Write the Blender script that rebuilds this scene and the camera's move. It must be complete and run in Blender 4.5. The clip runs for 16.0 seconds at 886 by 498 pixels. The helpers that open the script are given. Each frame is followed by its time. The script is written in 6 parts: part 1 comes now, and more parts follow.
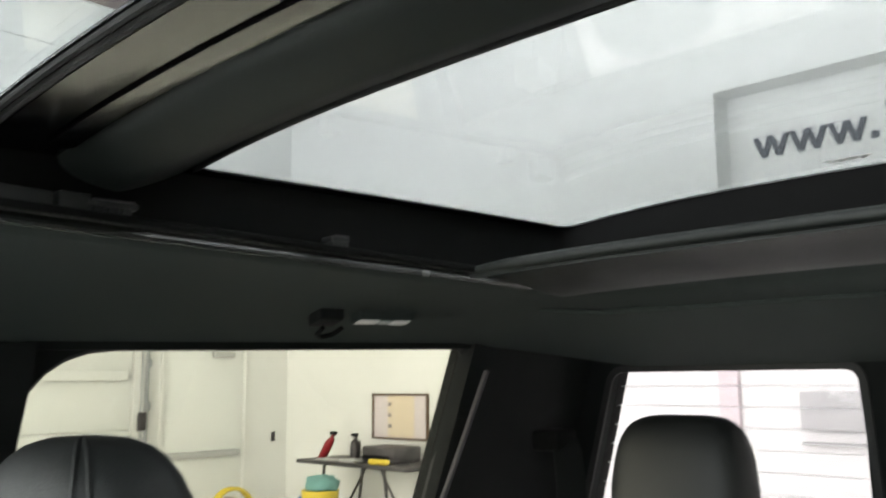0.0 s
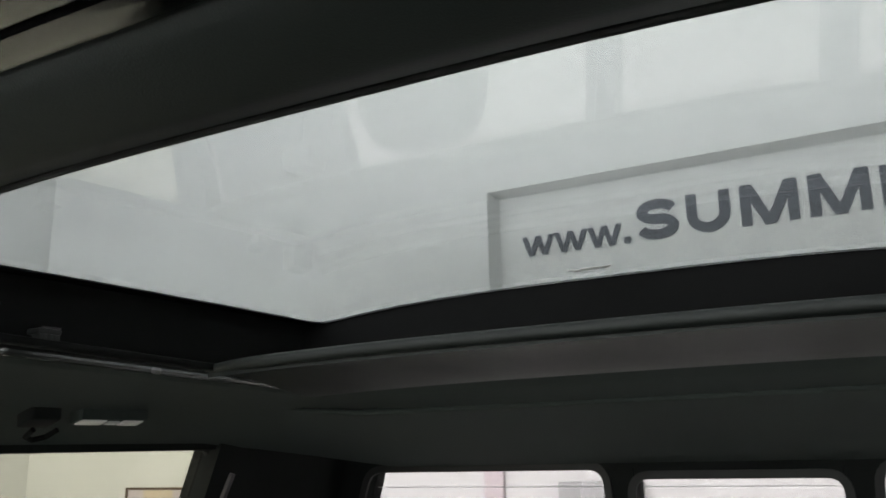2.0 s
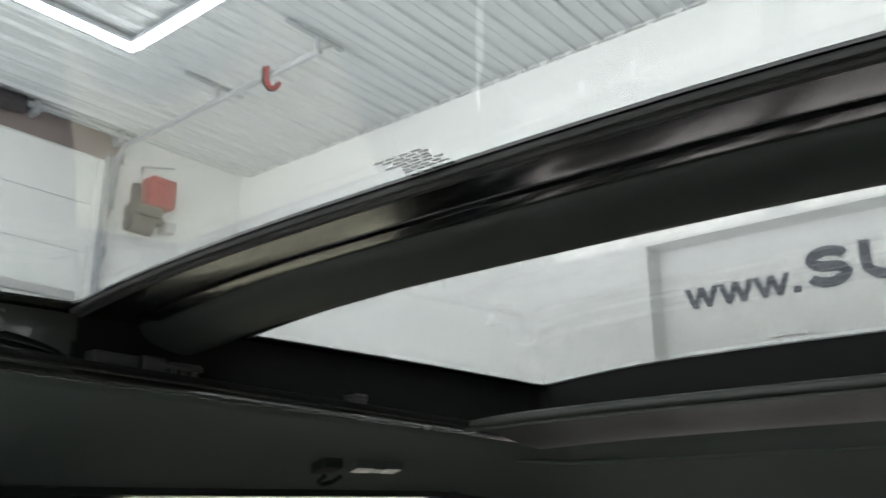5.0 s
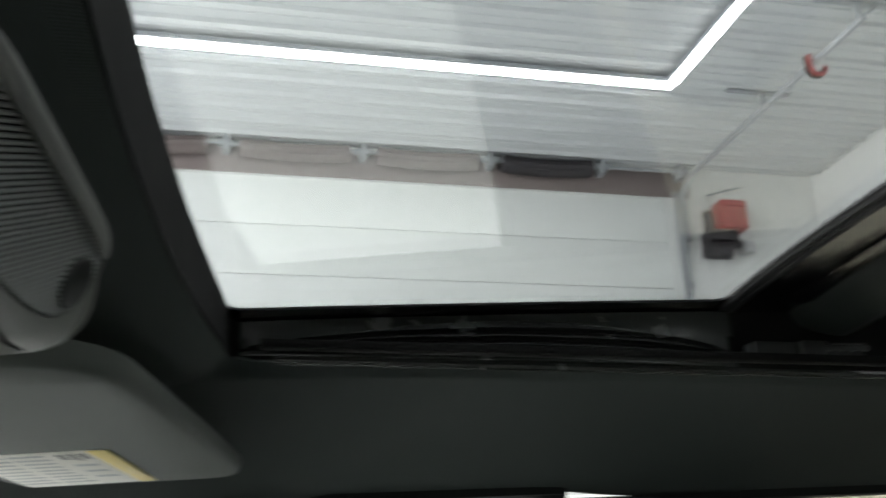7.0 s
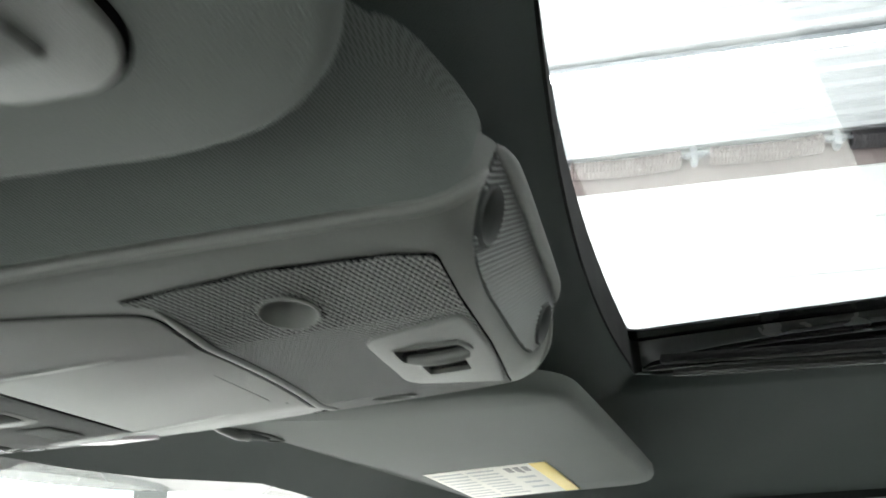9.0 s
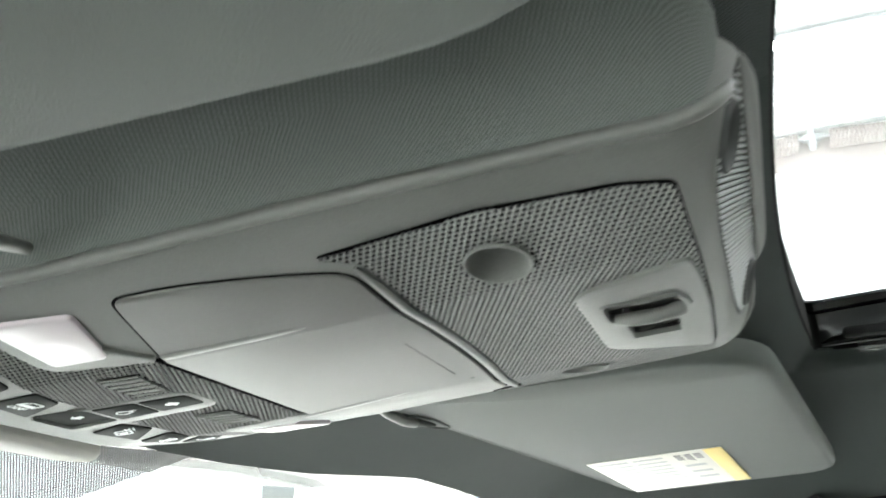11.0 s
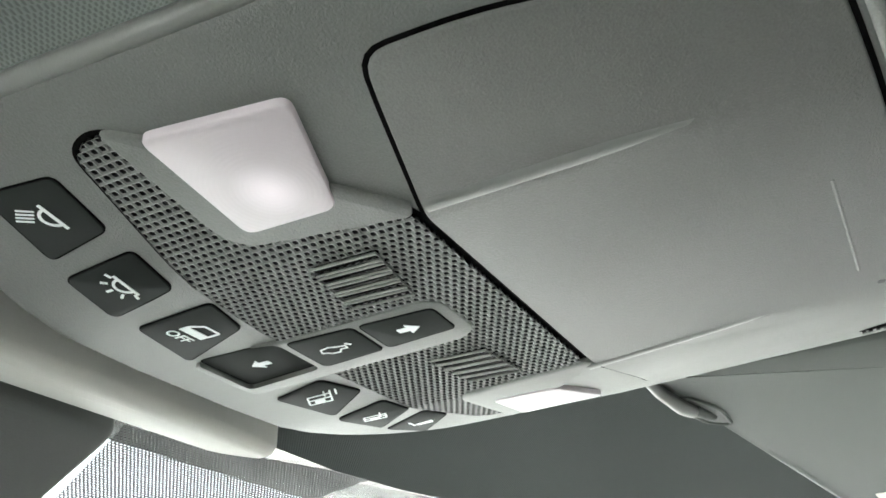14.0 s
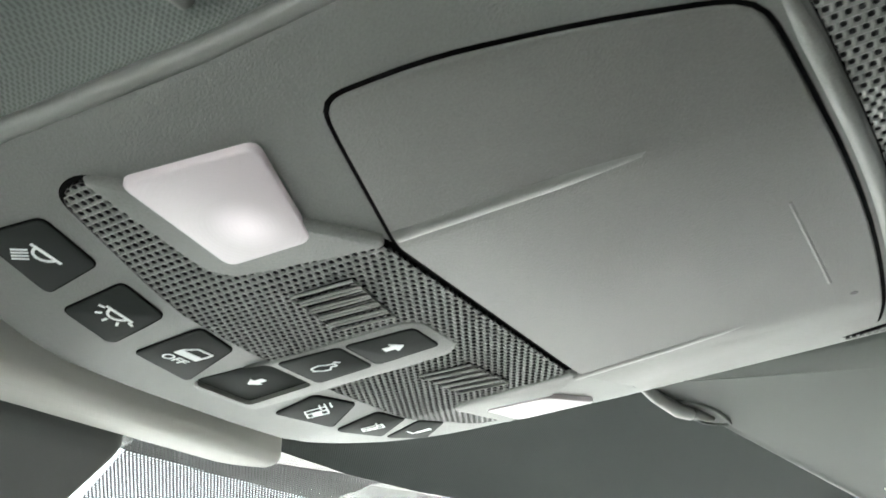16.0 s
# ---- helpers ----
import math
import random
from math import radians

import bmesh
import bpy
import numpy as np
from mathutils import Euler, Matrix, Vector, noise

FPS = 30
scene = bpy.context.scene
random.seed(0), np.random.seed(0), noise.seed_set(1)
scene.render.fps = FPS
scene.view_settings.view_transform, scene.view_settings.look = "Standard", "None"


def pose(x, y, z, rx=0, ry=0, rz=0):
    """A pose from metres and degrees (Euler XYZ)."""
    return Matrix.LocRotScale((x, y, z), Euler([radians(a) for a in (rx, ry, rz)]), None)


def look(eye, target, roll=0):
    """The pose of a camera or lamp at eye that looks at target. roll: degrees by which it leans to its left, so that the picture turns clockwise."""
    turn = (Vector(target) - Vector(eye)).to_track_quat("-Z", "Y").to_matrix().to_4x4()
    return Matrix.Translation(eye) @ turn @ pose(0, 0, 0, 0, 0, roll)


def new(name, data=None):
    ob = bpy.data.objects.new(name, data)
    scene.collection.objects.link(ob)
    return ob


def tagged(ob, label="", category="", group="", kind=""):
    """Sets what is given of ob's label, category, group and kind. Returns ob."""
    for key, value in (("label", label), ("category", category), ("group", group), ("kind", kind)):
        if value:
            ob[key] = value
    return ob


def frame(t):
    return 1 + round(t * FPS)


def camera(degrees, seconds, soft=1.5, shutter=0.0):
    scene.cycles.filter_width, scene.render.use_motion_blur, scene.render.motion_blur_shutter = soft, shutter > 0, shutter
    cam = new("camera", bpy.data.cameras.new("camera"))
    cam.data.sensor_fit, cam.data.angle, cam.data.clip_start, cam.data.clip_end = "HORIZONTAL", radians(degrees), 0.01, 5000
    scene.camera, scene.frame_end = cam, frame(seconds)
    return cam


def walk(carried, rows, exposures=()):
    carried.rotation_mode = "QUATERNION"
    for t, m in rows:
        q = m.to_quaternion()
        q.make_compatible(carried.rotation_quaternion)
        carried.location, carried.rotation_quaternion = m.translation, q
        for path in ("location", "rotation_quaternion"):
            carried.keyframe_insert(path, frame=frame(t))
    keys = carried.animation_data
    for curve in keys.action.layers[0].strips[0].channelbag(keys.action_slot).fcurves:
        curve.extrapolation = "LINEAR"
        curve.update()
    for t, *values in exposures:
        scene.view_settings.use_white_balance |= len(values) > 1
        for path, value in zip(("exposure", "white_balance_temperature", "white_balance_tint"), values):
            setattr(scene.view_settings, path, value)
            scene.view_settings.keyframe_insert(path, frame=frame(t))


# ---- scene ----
# ---------------------------------------------------------------- camera and walk
CAR = pose(0, 0, 0, -1.3, 0, 0.2)      # the truck stands slightly nose-down in the hall
cam = camera(54.0, 16.0, soft=1.6, shutter=0.5)
PATH = [
    (0, (-0.255, -0.197, 1.708), (1.103, -1.64, 1.976), -1.4),
    (0.5, (-0.256, -0.222, 1.717), (0.983, -1.748, 2.084), -1.6),
    (1, (-0.253, -0.235, 1.72), (0.849, -1.852, 2.132), -2.0),
    (1.5, (-0.255, -0.248, 1.725), (0.743, -1.928, 2.15), -1.8),
    (2, (-0.254, -0.252, 1.726), (0.677, -1.964, 2.176), -1.5),
    (2.5, (-0.26, -0.216, 1.723), (0.628, -1.948, 2.186), -1.0),
    (3, (-0.247, -0.18, 1.718), (0.599, -1.92, 2.226), -1.2),
    (3.2, (-0.272, -0.149, 1.718), (0.565, -1.889, 2.239), -1.1),
    (5.3, (-0.287, -0.047, 1.709), (1.012, -1.448, 2.301), -1.8),
    (5.5, (-0.286, -0.051, 1.71), (1.081, -1.381, 2.312), -2.4),
    (6, (-0.28, -0.037, 1.693), (1.247, -1.165, 2.321), -2.5),
    (6.5, (-0.24, -0.038, 1.684), (1.46, -0.867, 2.335), -3.7),
    (7, (-0.254, -0.017, 1.684), (1.58, -0.434, 2.363), -3.1),
    (7.5, (-0.255, -0.001, 1.676), (1.616, -0.104, 2.373), -2.8),
    (8, (-0.25, 0.002, 1.672), (1.611, 0.088, 2.399), -2.7),
    (8.5, (-0.273, 0.013, 1.671), (1.566, 0.246, 2.42), -2.9),
    (9, (-0.325, 0.019, 1.668), (1.495, 0.363, 2.422), -2.9),
    (9.2, (-0.348, 0.019, 1.67), (1.467, 0.39, 2.423), -3.9),
    (11.3, (-0.27, 0.083, 1.662), (1.462, 0.686, 2.459), -2.3),
    (11.5, (-0.242, 0.1, 1.661), (1.475, 0.713, 2.483), -2.2),
    (12, (-0.197, 0.133, 1.661), (1.489, 0.759, 2.536), -2.4),
    (12.5, (-0.176, 0.158, 1.662), (1.482, 0.806, 2.575), -2.3),
    (13, (-0.18, 0.17, 1.666), (1.439, 0.856, 2.619), -1.8),
    (13.5, (-0.192, 0.176, 1.663), (1.406, 0.911, 2.614), -1.5),
    (14, (-0.191, 0.175, 1.659), (1.397, 0.945, 2.6), -1.5),
    (14.5, (-0.19, 0.175, 1.659), (1.391, 0.966, 2.595), -1.6),
    (15, (-0.192, 0.174, 1.659), (1.385, 0.984, 2.585), -1.8),
    (15.5, (-0.193, 0.17, 1.659), (1.38, 0.988, 2.585), -1.9),
    (16, (-0.195, 0.16, 1.662), (1.375, 0.985, 2.587), -1.9),
]
EXPOSURES = [(0, -1.15), (1.0, -1.6), (2.5, -1.75), (5.0, -1.3), (6.0, -1.5), (7.0, -1.75), (7.5, -1.8), (8.0, -1.65), (8.5, -1.1), (9.0, -0.5), (11.0, 0.15), (12.0, 0.15), (16.0, 0.15)]
walk(cam, [(t, CAR @ look(e, g, r)) for t, e, g, r in PATH], EXPOSURES)

# ---------------------------------------------------------------- world and lights
world = bpy.data.worlds.new("world")
scene.world = world
world.use_nodes = True
sky = world.node_tree.nodes.new("ShaderNodeTexSky")
sky.sky_type, sky.sun_disc, sky.sun_elevation, sky.sun_rotation = "NISHITA", False, radians(35), radians(40)
world.node_tree.links.new(sky.outputs[0], world.node_tree.nodes["Background"].inputs[0])
world.node_tree.nodes["Background"].inputs[1].default_value = 0.1

ZC, YB, YF, XD, XL = 6.42, -7.0, 5.0, 9.06, -6.0      # hall: ceiling, rear wall, front wall, door wall, blind wall
LED = (-3.6, 6.96, -4.0, 4.4)                          # the ring of tubes: x0, x1, y0, y1
LAMP_WATTS = 3.4
GATE = (-4.0, 9.0, 0.0, 6.38)                            # open gate in the front wall: x0, x1, z0, z1


def strip_lamp(name, a, b, watts):
    """A long area lamp under the tube from a to b, facing down."""
    data = bpy.data.lights.new(name, "AREA")
    data.shape, data.size, data.size_y = "RECTANGLE", (Vector(b) - Vector(a)).length, 0.12
    data.energy, data.color = watts * data.size, (1.0, 0.985, 0.95)
    ob = new(name, data)
    mid = (Vector(a) + Vector(b)) / 2
    turn = math.degrees(math.atan2(b[1] - a[1], b[0] - a[0]))
    ob.matrix_world = pose(mid.x, mid.y, mid.z, 0, 0, turn)
    return ob


for a, b in (((LED[1], LED[2]), (LED[1], LED[3])), ((LED[0], LED[2]), (LED[1], LED[2])), ((LED[0], LED[3]), (LED[1], LED[3])), ((LED[0], LED[2]), (LED[0], LED[3]))):
    strip_lamp("tube_lamp", (*a, ZC - 0.17), (*b, ZC - 0.17), LAMP_WATTS)

day = bpy.data.lights.new("gate_daylight", "AREA")
day.shape, day.size, day.size_y, day.energy, day.color = "RECTANGLE", GATE[1] - GATE[0], GATE[3] - GATE[2], 5000.0, (0.98, 0.985, 0.955)
new("gate_daylight", day).matrix_world = pose((GATE[0] + GATE[1]) / 2, YF + 0.25, GATE[3] / 2, -90, 0, 0)

# ---------------------------------------------------------------- mesh helpers
ORIGIN = {}
PI = math.pi


def thing(name, at=(0, 0, 0), label="", category="", group="", kind="", car=True):
    ob = new(name)
    ob.empty_display_size = 0.02
    ob.matrix_world = (CAR if car else Matrix()) @ Matrix.Translation(at)
    ORIGIN[ob.name] = Vector(at)
    return tagged(ob, label, category, group, kind)


def mesh_of(name, bm, material, smooth=40):
    bmesh.ops.remove_doubles(bm, verts=bm.verts, dist=1e-6)
    bmesh.ops.recalc_face_normals(bm, faces=bm.faces)
    me = bpy.data.meshes.new(name)
    bm.to_mesh(me)
    bm.free()
    me.materials.append(material)
    if smooth:
        me.shade_smooth()
        me.set_sharp_from_angle(angle=radians(smooth))
    return me


def origin_of(ob):
    return ORIGIN.get(ob.name, Vector())


def part(name, bm, material, parent, label="", smooth=40):
    """Links a bmesh, built in the coordinates of its truck or hall, as one mesh under a thing or a part."""
    bmesh.ops.translate(bm, verts=bm.verts, vec=-origin_of(parent))
    ob = new(name, mesh_of(name, bm, material, smooth))
    ob.parent = parent
    ORIGIN[ob.name] = origin_of(parent)
    return tagged(ob, label)


def solo(name, bm, material, label="", category="", kind="", car=True, smooth=40, at=(0, 0, 0)):
    bmesh.ops.translate(bm, verts=bm.verts, vec=-Vector(at))
    ob = new(name, mesh_of(name, bm, material, smooth))
    ob.matrix_world = (CAR if car else Matrix()) @ Matrix.Translation(at)
    ORIGIN[ob.name] = Vector(at)
    return tagged(ob, label, category, "", kind)


def box(bm, lo, hi, bevel=0.0, m=None):
    lo, hi = Vector(lo), Vector(hi)
    g = bmesh.ops.create_cube(bm, size=1.0)
    s = hi - lo
    for v in g["verts"]:
        v.co = Vector(((v.co.x + .5) * s.x, (v.co.y + .5) * s.y, (v.co.z + .5) * s.z)) + lo
    if bevel:
        es = list({e for v in g["verts"] for e in v.link_edges})
        r = bmesh.ops.bevel(bm, geom=es, offset=bevel, segments=2, affect="EDGES", profile=0.5)
        vs = {v for f in r["faces"] for v in f.verts} | {v for v in g["verts"] if v.is_valid}
    else:
        vs = set(g["verts"])
    if m is not None:
        bmesh.ops.transform(bm, matrix=m, verts=list(vs))
    return bm


def tube(bm, pts, r, seg=10, closed=False, flat=1.0):
    """A round bar along a line of points."""
    pts = [Vector(p) for p in pts]
    rings, n = [], len(pts)
    for i, p in enumerate(pts):
        a = pts[(i - 1) % n] if (i or closed) else p
        b = pts[(i + 1) % n] if (i < n - 1 or closed) else p
        d = (b - a).normalized()
        u = d.cross(Vector((0, 0, 1)))
        u = u.normalized() if u.length > 1e-3 else Vector((1, 0, 0))
        w = u.cross(d).normalized()
        rr = r[i] if isinstance(r, (list, tuple)) else r
        rings.append([bm.verts.new(p + rr * (math.cos(2 * PI * k / seg) * u + flat * math.sin(2 * PI * k / seg) * w)) for k in range(seg)])
    for i in range(n if closed else n - 1):
        A, B = rings[i], rings[(i + 1) % n]
        for k in range(seg):
            bm.faces.new((A[k], A[(k + 1) % seg], B[(k + 1) % seg], B[k]))
    if not closed:
        bm.faces.new(rings[0])
        bm.faces.new(rings[-1][::-1])
    return bm


def carve(targets, bm):
    """Cuts the closed form bm out of the given meshes for good."""
    me = bpy.data.meshes.new("cutter")
    bmesh.ops.recalc_face_normals(bm, faces=bm.faces)
    for t in targets:
        own = bm.copy()
        bmesh.ops.translate(own, verts=own.verts, vec=-origin_of(t))
        own.to_mesh(me)
        own.free()
        tool = bpy.data.objects.new("cutter", me)
        scene.collection.objects.link(tool)
        tool.matrix_world = t.matrix_world
        bpy.context.view_layer.update()
        tool.matrix_world = t.matrix_world
        mod = t.modifiers.new("cut", "BOOLEAN")
        mod.operation, mod.object, mod.solver = "DIFFERENCE", tool, "EXACT"
        bpy.context.view_layer.update()
        done = bpy.data.meshes.new_from_object(t.evaluated_get(bpy.context.evaluated_depsgraph_get()))
        t.modifiers.clear()
        t.data = done
        bpy.data.objects.remove(tool)
    bm.free()


def rpoly(pts, r, seg=5):
    """A closed outline with its corners rounded; r may be one radius or one a corner."""
    out, n = [], len(pts)
    for i in range(n):
        p, a, b = Vector(pts[i]), Vector(pts[i - 1]), Vector(pts[(i + 1) % n])
        rr = r[i] if isinstance(r, (list, tuple)) else r
        da, db = (a - p), (b - p)
        rr = min(rr, da.length * .49, db.length * .49)
        if rr <= 0:
            out.append(p)
            continue
        s, e = p + da.normalized() * rr, p + db.normalized() * rr
        for k in range(seg + 1):
            t = k / seg
            out.append((1 - t) ** 2 * s + 2 * t * (1 - t) * p + t * t * e)
    return [(v.x, v.y) for v in out]


def area2(pts):
    return sum(pts[i - 1][0] * pts[i][1] - pts[i][0] * pts[i - 1][1] for i in range(len(pts)))


def inset(pts, d):
    """The outline moved inwards by d."""
    s = 1 if area2(pts) > 0 else -1
    out, n = [], len(pts)
    for i in range(n):
        a, p, b = (Vector(pts[i - 1]), Vector(pts[i]), Vector(pts[(i + 1) % n]))
        n1, n2 = (p - a), (b - p)
        n1, n2 = Vector((-n1.y, n1.x)).normalized(), Vector((-n2.y, n2.x)).normalized()
        m = n1 + n2
        m = m / max(m.length_squared, .5) * 2 if m.length > 1e-6 else n1
        q = p + s * d * m
        out.append((q.x, q.y))
    return out


def slab(bm, pts, top, bottom, bevel, f, cuts_x=(), cuts_y=()):
    """A plate with an outline that follows the surface z = f(x, y): it reaches from top to bottom metres below it, with its lower rim bevelled."""
    if area2(pts) < 0:
        pts = pts[::-1]
    ins = inset(pts, bevel) if bevel else pts
    loops = [[bm.verts.new((x, y, f(x, y) - top)) for x, y in pts]]
    if bevel:
        loops.append([bm.verts.new((x, y, f(x, y) - bottom + bevel * .8)) for x, y in pts])
        mid = inset(pts, bevel * .35)
        loops.append([bm.verts.new((x, y, f(x, y) - bottom + bevel * .25)) for x, y in mid])
    loops.append([bm.verts.new((x, y, f(x, y) - bottom)) for x, y in ins])
    n = len(pts)
    for A, B in zip(loops, loops[1:]):
        for i in range(n):
            bm.faces.new((A[i], A[(i + 1) % n], B[(i + 1) % n], B[i]))
    for loop, dep in ((loops[-1], bottom), (loops[0], top)):
        face = bm.faces.new(loop)
        geom = [face, *face.edges, *face.verts]
        for axis, cuts in ((0, cuts_x), (1, cuts_y)):
            for c in cuts:
                co, no = Vector((0, 0, 0)), Vector((0, 0, 0))
                co[axis], no[axis] = c, 1
                r = bmesh.ops.bisect_plane(bm, geom=geom, plane_co=co, plane_no=no, dist=1e-7)
                geom = r["geom"]
        for g in geom:
            if isinstance(g, bmesh.types.BMVert) and g.is_valid:
                g.co.z = f(g.co.x, g.co.y) - dep
    return bm


def sheet(bm, f, us, vs, thick=None):
    """A grid of points f(u, v); with thick (a vector) it becomes solid."""
    layers = []
    for off in ((Vector(),) if thick is None else (Vector(), Vector(thick))):
        layers.append([[bm.verts.new(Vector(f(u, v)) + off) for v in vs] for u in us])
    nu, nv = len(us), len(vs)
    for li, L in enumerate(layers):
        for i in range(nu - 1):
            for j in range(nv - 1):
                q = (L[i][j], L[i + 1][j], L[i + 1][j + 1], L[i][j + 1])
                bm.faces.new(q if li == 0 else q[::-1])
    if thick is not None:
        A, B = layers
        rim = [(i, 0) for i in range(nu)] + [(nu - 1, j) for j in range(1, nv)] + [(i, nv - 1) for i in range(nu - 2, -1, -1)] + [(0, j) for j in range(nv - 2, 0, -1)]
        for (i, j), (k, l) in zip(rim, rim[1:] + rim[:1]):
            bm.faces.new((A[i][j], A[k][l], B[k][l], B[i][j]))
    return bm


def lin(a, b, n):
    return [a + (b - a) * i / (n - 1) for i in range(n)]


def smooth01(t):
    t = max(0.0, min(1.0, t))
    return t * t * (3 - 2 * t)


# ---------------------------------------------------------------- materials
def material(name, base, rough=0.6, metal=0.0, vary=0.12, scale=30.0, bump=0.15, grain=400.0, spec=0.5, coat=0.0, rand=0.0):
    """A surface with two scales of variation: soft stains in its colour and gloss, and a fine grain in its relief."""
    m = bpy.data.materials.new(name)
    m.use_nodes = True
    nt = m.node_tree
    b = nt.nodes["Principled BSDF"]
    b.inputs["Roughness"].default_value, b.inputs["Metallic"].default_value = rough, metal
    b.inputs["Specular IOR Level"].default_value = spec
    b.inputs["Coat Weight"].default_value = coat
    tc = nt.nodes.new("ShaderNodeTexCoord")
    n1, n2 = nt.nodes.new("ShaderNodeTexNoise"), nt.nodes.new("ShaderNodeTexNoise")
    n1.inputs["Scale"].default_value, n2.inputs["Scale"].default_value = scale, grain
    n1.inputs["Detail"].default_value, n2.inputs["Detail"].default_value = 4, 3
    for n in (n1, n2):
        nt.links.new(tc.outputs["Object"], n.inputs["Vector"])
    mix = nt.nodes.new("ShaderNodeMix")
    mix.data_type = "RGBA"
    lo = [max(0, c * (1 - vary)) for c in base]
    hi = [min(1, c * (1 + vary)) for c in base]
    mix.inputs[6].default_value, mix.inputs[7].default_value = (*lo, 1), (*hi, 1)
    add = nt.nodes.new("ShaderNodeMath")
    add.operation = "MULTIPLY_ADD"
    add.inputs[1].default_value, add.inputs[2].default_value = 0.5, 0.0
    nt.links.new(n2.outputs["Fac"], add.inputs[0])
    add2 = nt.nodes.new("ShaderNodeMath")
    add2.operation = "MULTIPLY_ADD"
    add2.inputs[1].default_value = 0.5
    nt.links.new(n1.outputs["Fac"], add2.inputs[0])
    nt.links.new(add.outputs[0], add2.inputs[2])
    nt.links.new(add2.outputs[0], mix.inputs[0])
    out = mix.outputs[2]
    if rand:
        oi = nt.nodes.new("ShaderNodeObjectInfo")
        hs = nt.nodes.new("ShaderNodeHueSaturation")
        mr = nt.nodes.new("ShaderNodeMapRange")
        mr.inputs["To Min"].default_value, mr.inputs["To Max"].default_value = 1 - rand, 1 + rand
        nt.links.new(oi.outputs["Random"], mr.inputs["Value"])
        nt.links.new(mr.outputs[0], hs.inputs["Value"])
        nt.links.new(out, hs.inputs["Color"])
        out = hs.outputs[0]
    nt.links.new(out, b.inputs["Base Color"])
    rr = nt.nodes.new("ShaderNodeMapRange")
    rr.inputs["To Min"].default_value, rr.inputs["To Max"].default_value = max(0, rough - .08), min(1, rough + .08)
    nt.links.new(n1.outputs["Fac"], rr.inputs["Value"])
    nt.links.new(rr.outputs[0], b.inputs["Roughness"])
    if bump:
        bp = nt.nodes.new("ShaderNodeBump")
        bp.inputs["Strength"].default_value, bp.inputs["Distance"].default_value = bump, 0.6 / grain
        nt.links.new(n2.outputs["Fac"], bp.inputs["Height"])
        nt.links.new(bp.outputs[0], b.inputs["Normal"])
    return m


def dots(m, pitch_x, pitch_y, dark, level=0.15, depth=0.0006, axes=("X", "Y")):
    """Adds staggered pits to a material: they sink and take the dark colour."""
    nt = m.node_tree
    b = nt.nodes["Principled BSDF"]
    tc = nt.nodes.new("ShaderNodeTexCoord")
    sp = nt.nodes.new("ShaderNodeSeparateXYZ")
    nt.links.new(tc.outputs["Object"], sp.inputs[0])
    waves = []
    for ax, p in zip(axes, (pitch_x, pitch_y)):
        k = nt.nodes.new("ShaderNodeMath")
        k.operation, k.inputs[1].default_value = "MULTIPLY", 2 * PI / p
        c = nt.nodes.new("ShaderNodeMath")
        c.operation = "COSINE"
        nt.links.new(sp.outputs[ax], k.inputs[0])
        nt.links.new(k.outputs[0], c.inputs[0])
        waves.append(c)
    mul = nt.nodes.new("ShaderNodeMath")
    mul.operation = "MULTIPLY"
    nt.links.new(waves[0].outputs[0], mul.inputs[0])
    nt.links.new(waves[1].outputs[0], mul.inputs[1])
    mr = nt.nodes.new("ShaderNodeMapRange")
    mr.inputs["From Min"].default_value, mr.inputs["From Max"].default_value = level - .06, level + .12
    nt.links.new(mul.outputs[0], mr.inputs["Value"])
    old = b.inputs["Base Color"].links[0].from_socket
    mix = nt.nodes.new("ShaderNodeMix")
    mix.data_type = "RGBA"
    mix.inputs[7].default_value = (*dark, 1)
    nt.links.new(mr.outputs[0], mix.inputs[0])
    nt.links.new(old, mix.inputs[6])
    nt.links.new(mix.outputs[2], b.inputs["Base Color"])
    bp = nt.nodes.new("ShaderNodeBump")
    bp.invert = True
    bp.inputs["Strength"].default_value, bp.inputs["Distance"].default_value = 0.8, depth
    nt.links.new(mul.outputs[0], bp.inputs["Height"])
    if b.inputs["Normal"].links:
        nt.links.new(b.inputs["Normal"].links[0].from_socket, bp.inputs["Normal"])
    nt.links.new(bp.outputs[0], b.inputs["Normal"])
    return m


def glass(name, tint, ior=1.5):
    """A thin pane: clear through-sight with a tint, and a mirror sheen that grows at grazing angles."""
    m = bpy.data.materials.new(name)
    m.use_nodes = True
    nt = m.node_tree
    nt.nodes.remove(nt.nodes["Principled BSDF"])
    out = nt.nodes["Material Output"]
    tr, gl, mx, lw = (nt.nodes.new("ShaderNode" + k) for k in ("BsdfTransparent", "BsdfGlossy", "MixShader", "LayerWeight"))
    tr.inputs[0].default_value = (*[c ** 0.5 for c in tint], 1)
    gl.inputs["Roughness"].default_value = 0.01
    lw.inputs["Blend"].default_value = 0.5
    p5, sc = nt.nodes.new("ShaderNodeMath"), nt.nodes.new("ShaderNodeMath")
    p5.operation, p5.inputs[1].default_value = "POWER", 5.0
    r0 = ((ior - 1) / (ior + 1)) ** 2
    sc.operation, sc.inputs[1].default_value, sc.inputs[2].default_value = "MULTIPLY_ADD", 1 - r0, r0
    nt.links.new(lw.outputs["Facing"], p5.inputs[0])
    nt.links.new(p5.outputs[0], sc.inputs[0])
    nt.links.new(sc.outputs[0], mx.inputs[0])
    nt.links.new(tr.outputs[0], mx.inputs[1])
    nt.links.new(gl.outputs[0], mx.inputs[2])
    nt.links.new(mx.outputs[0], out.inputs[0])
    return m


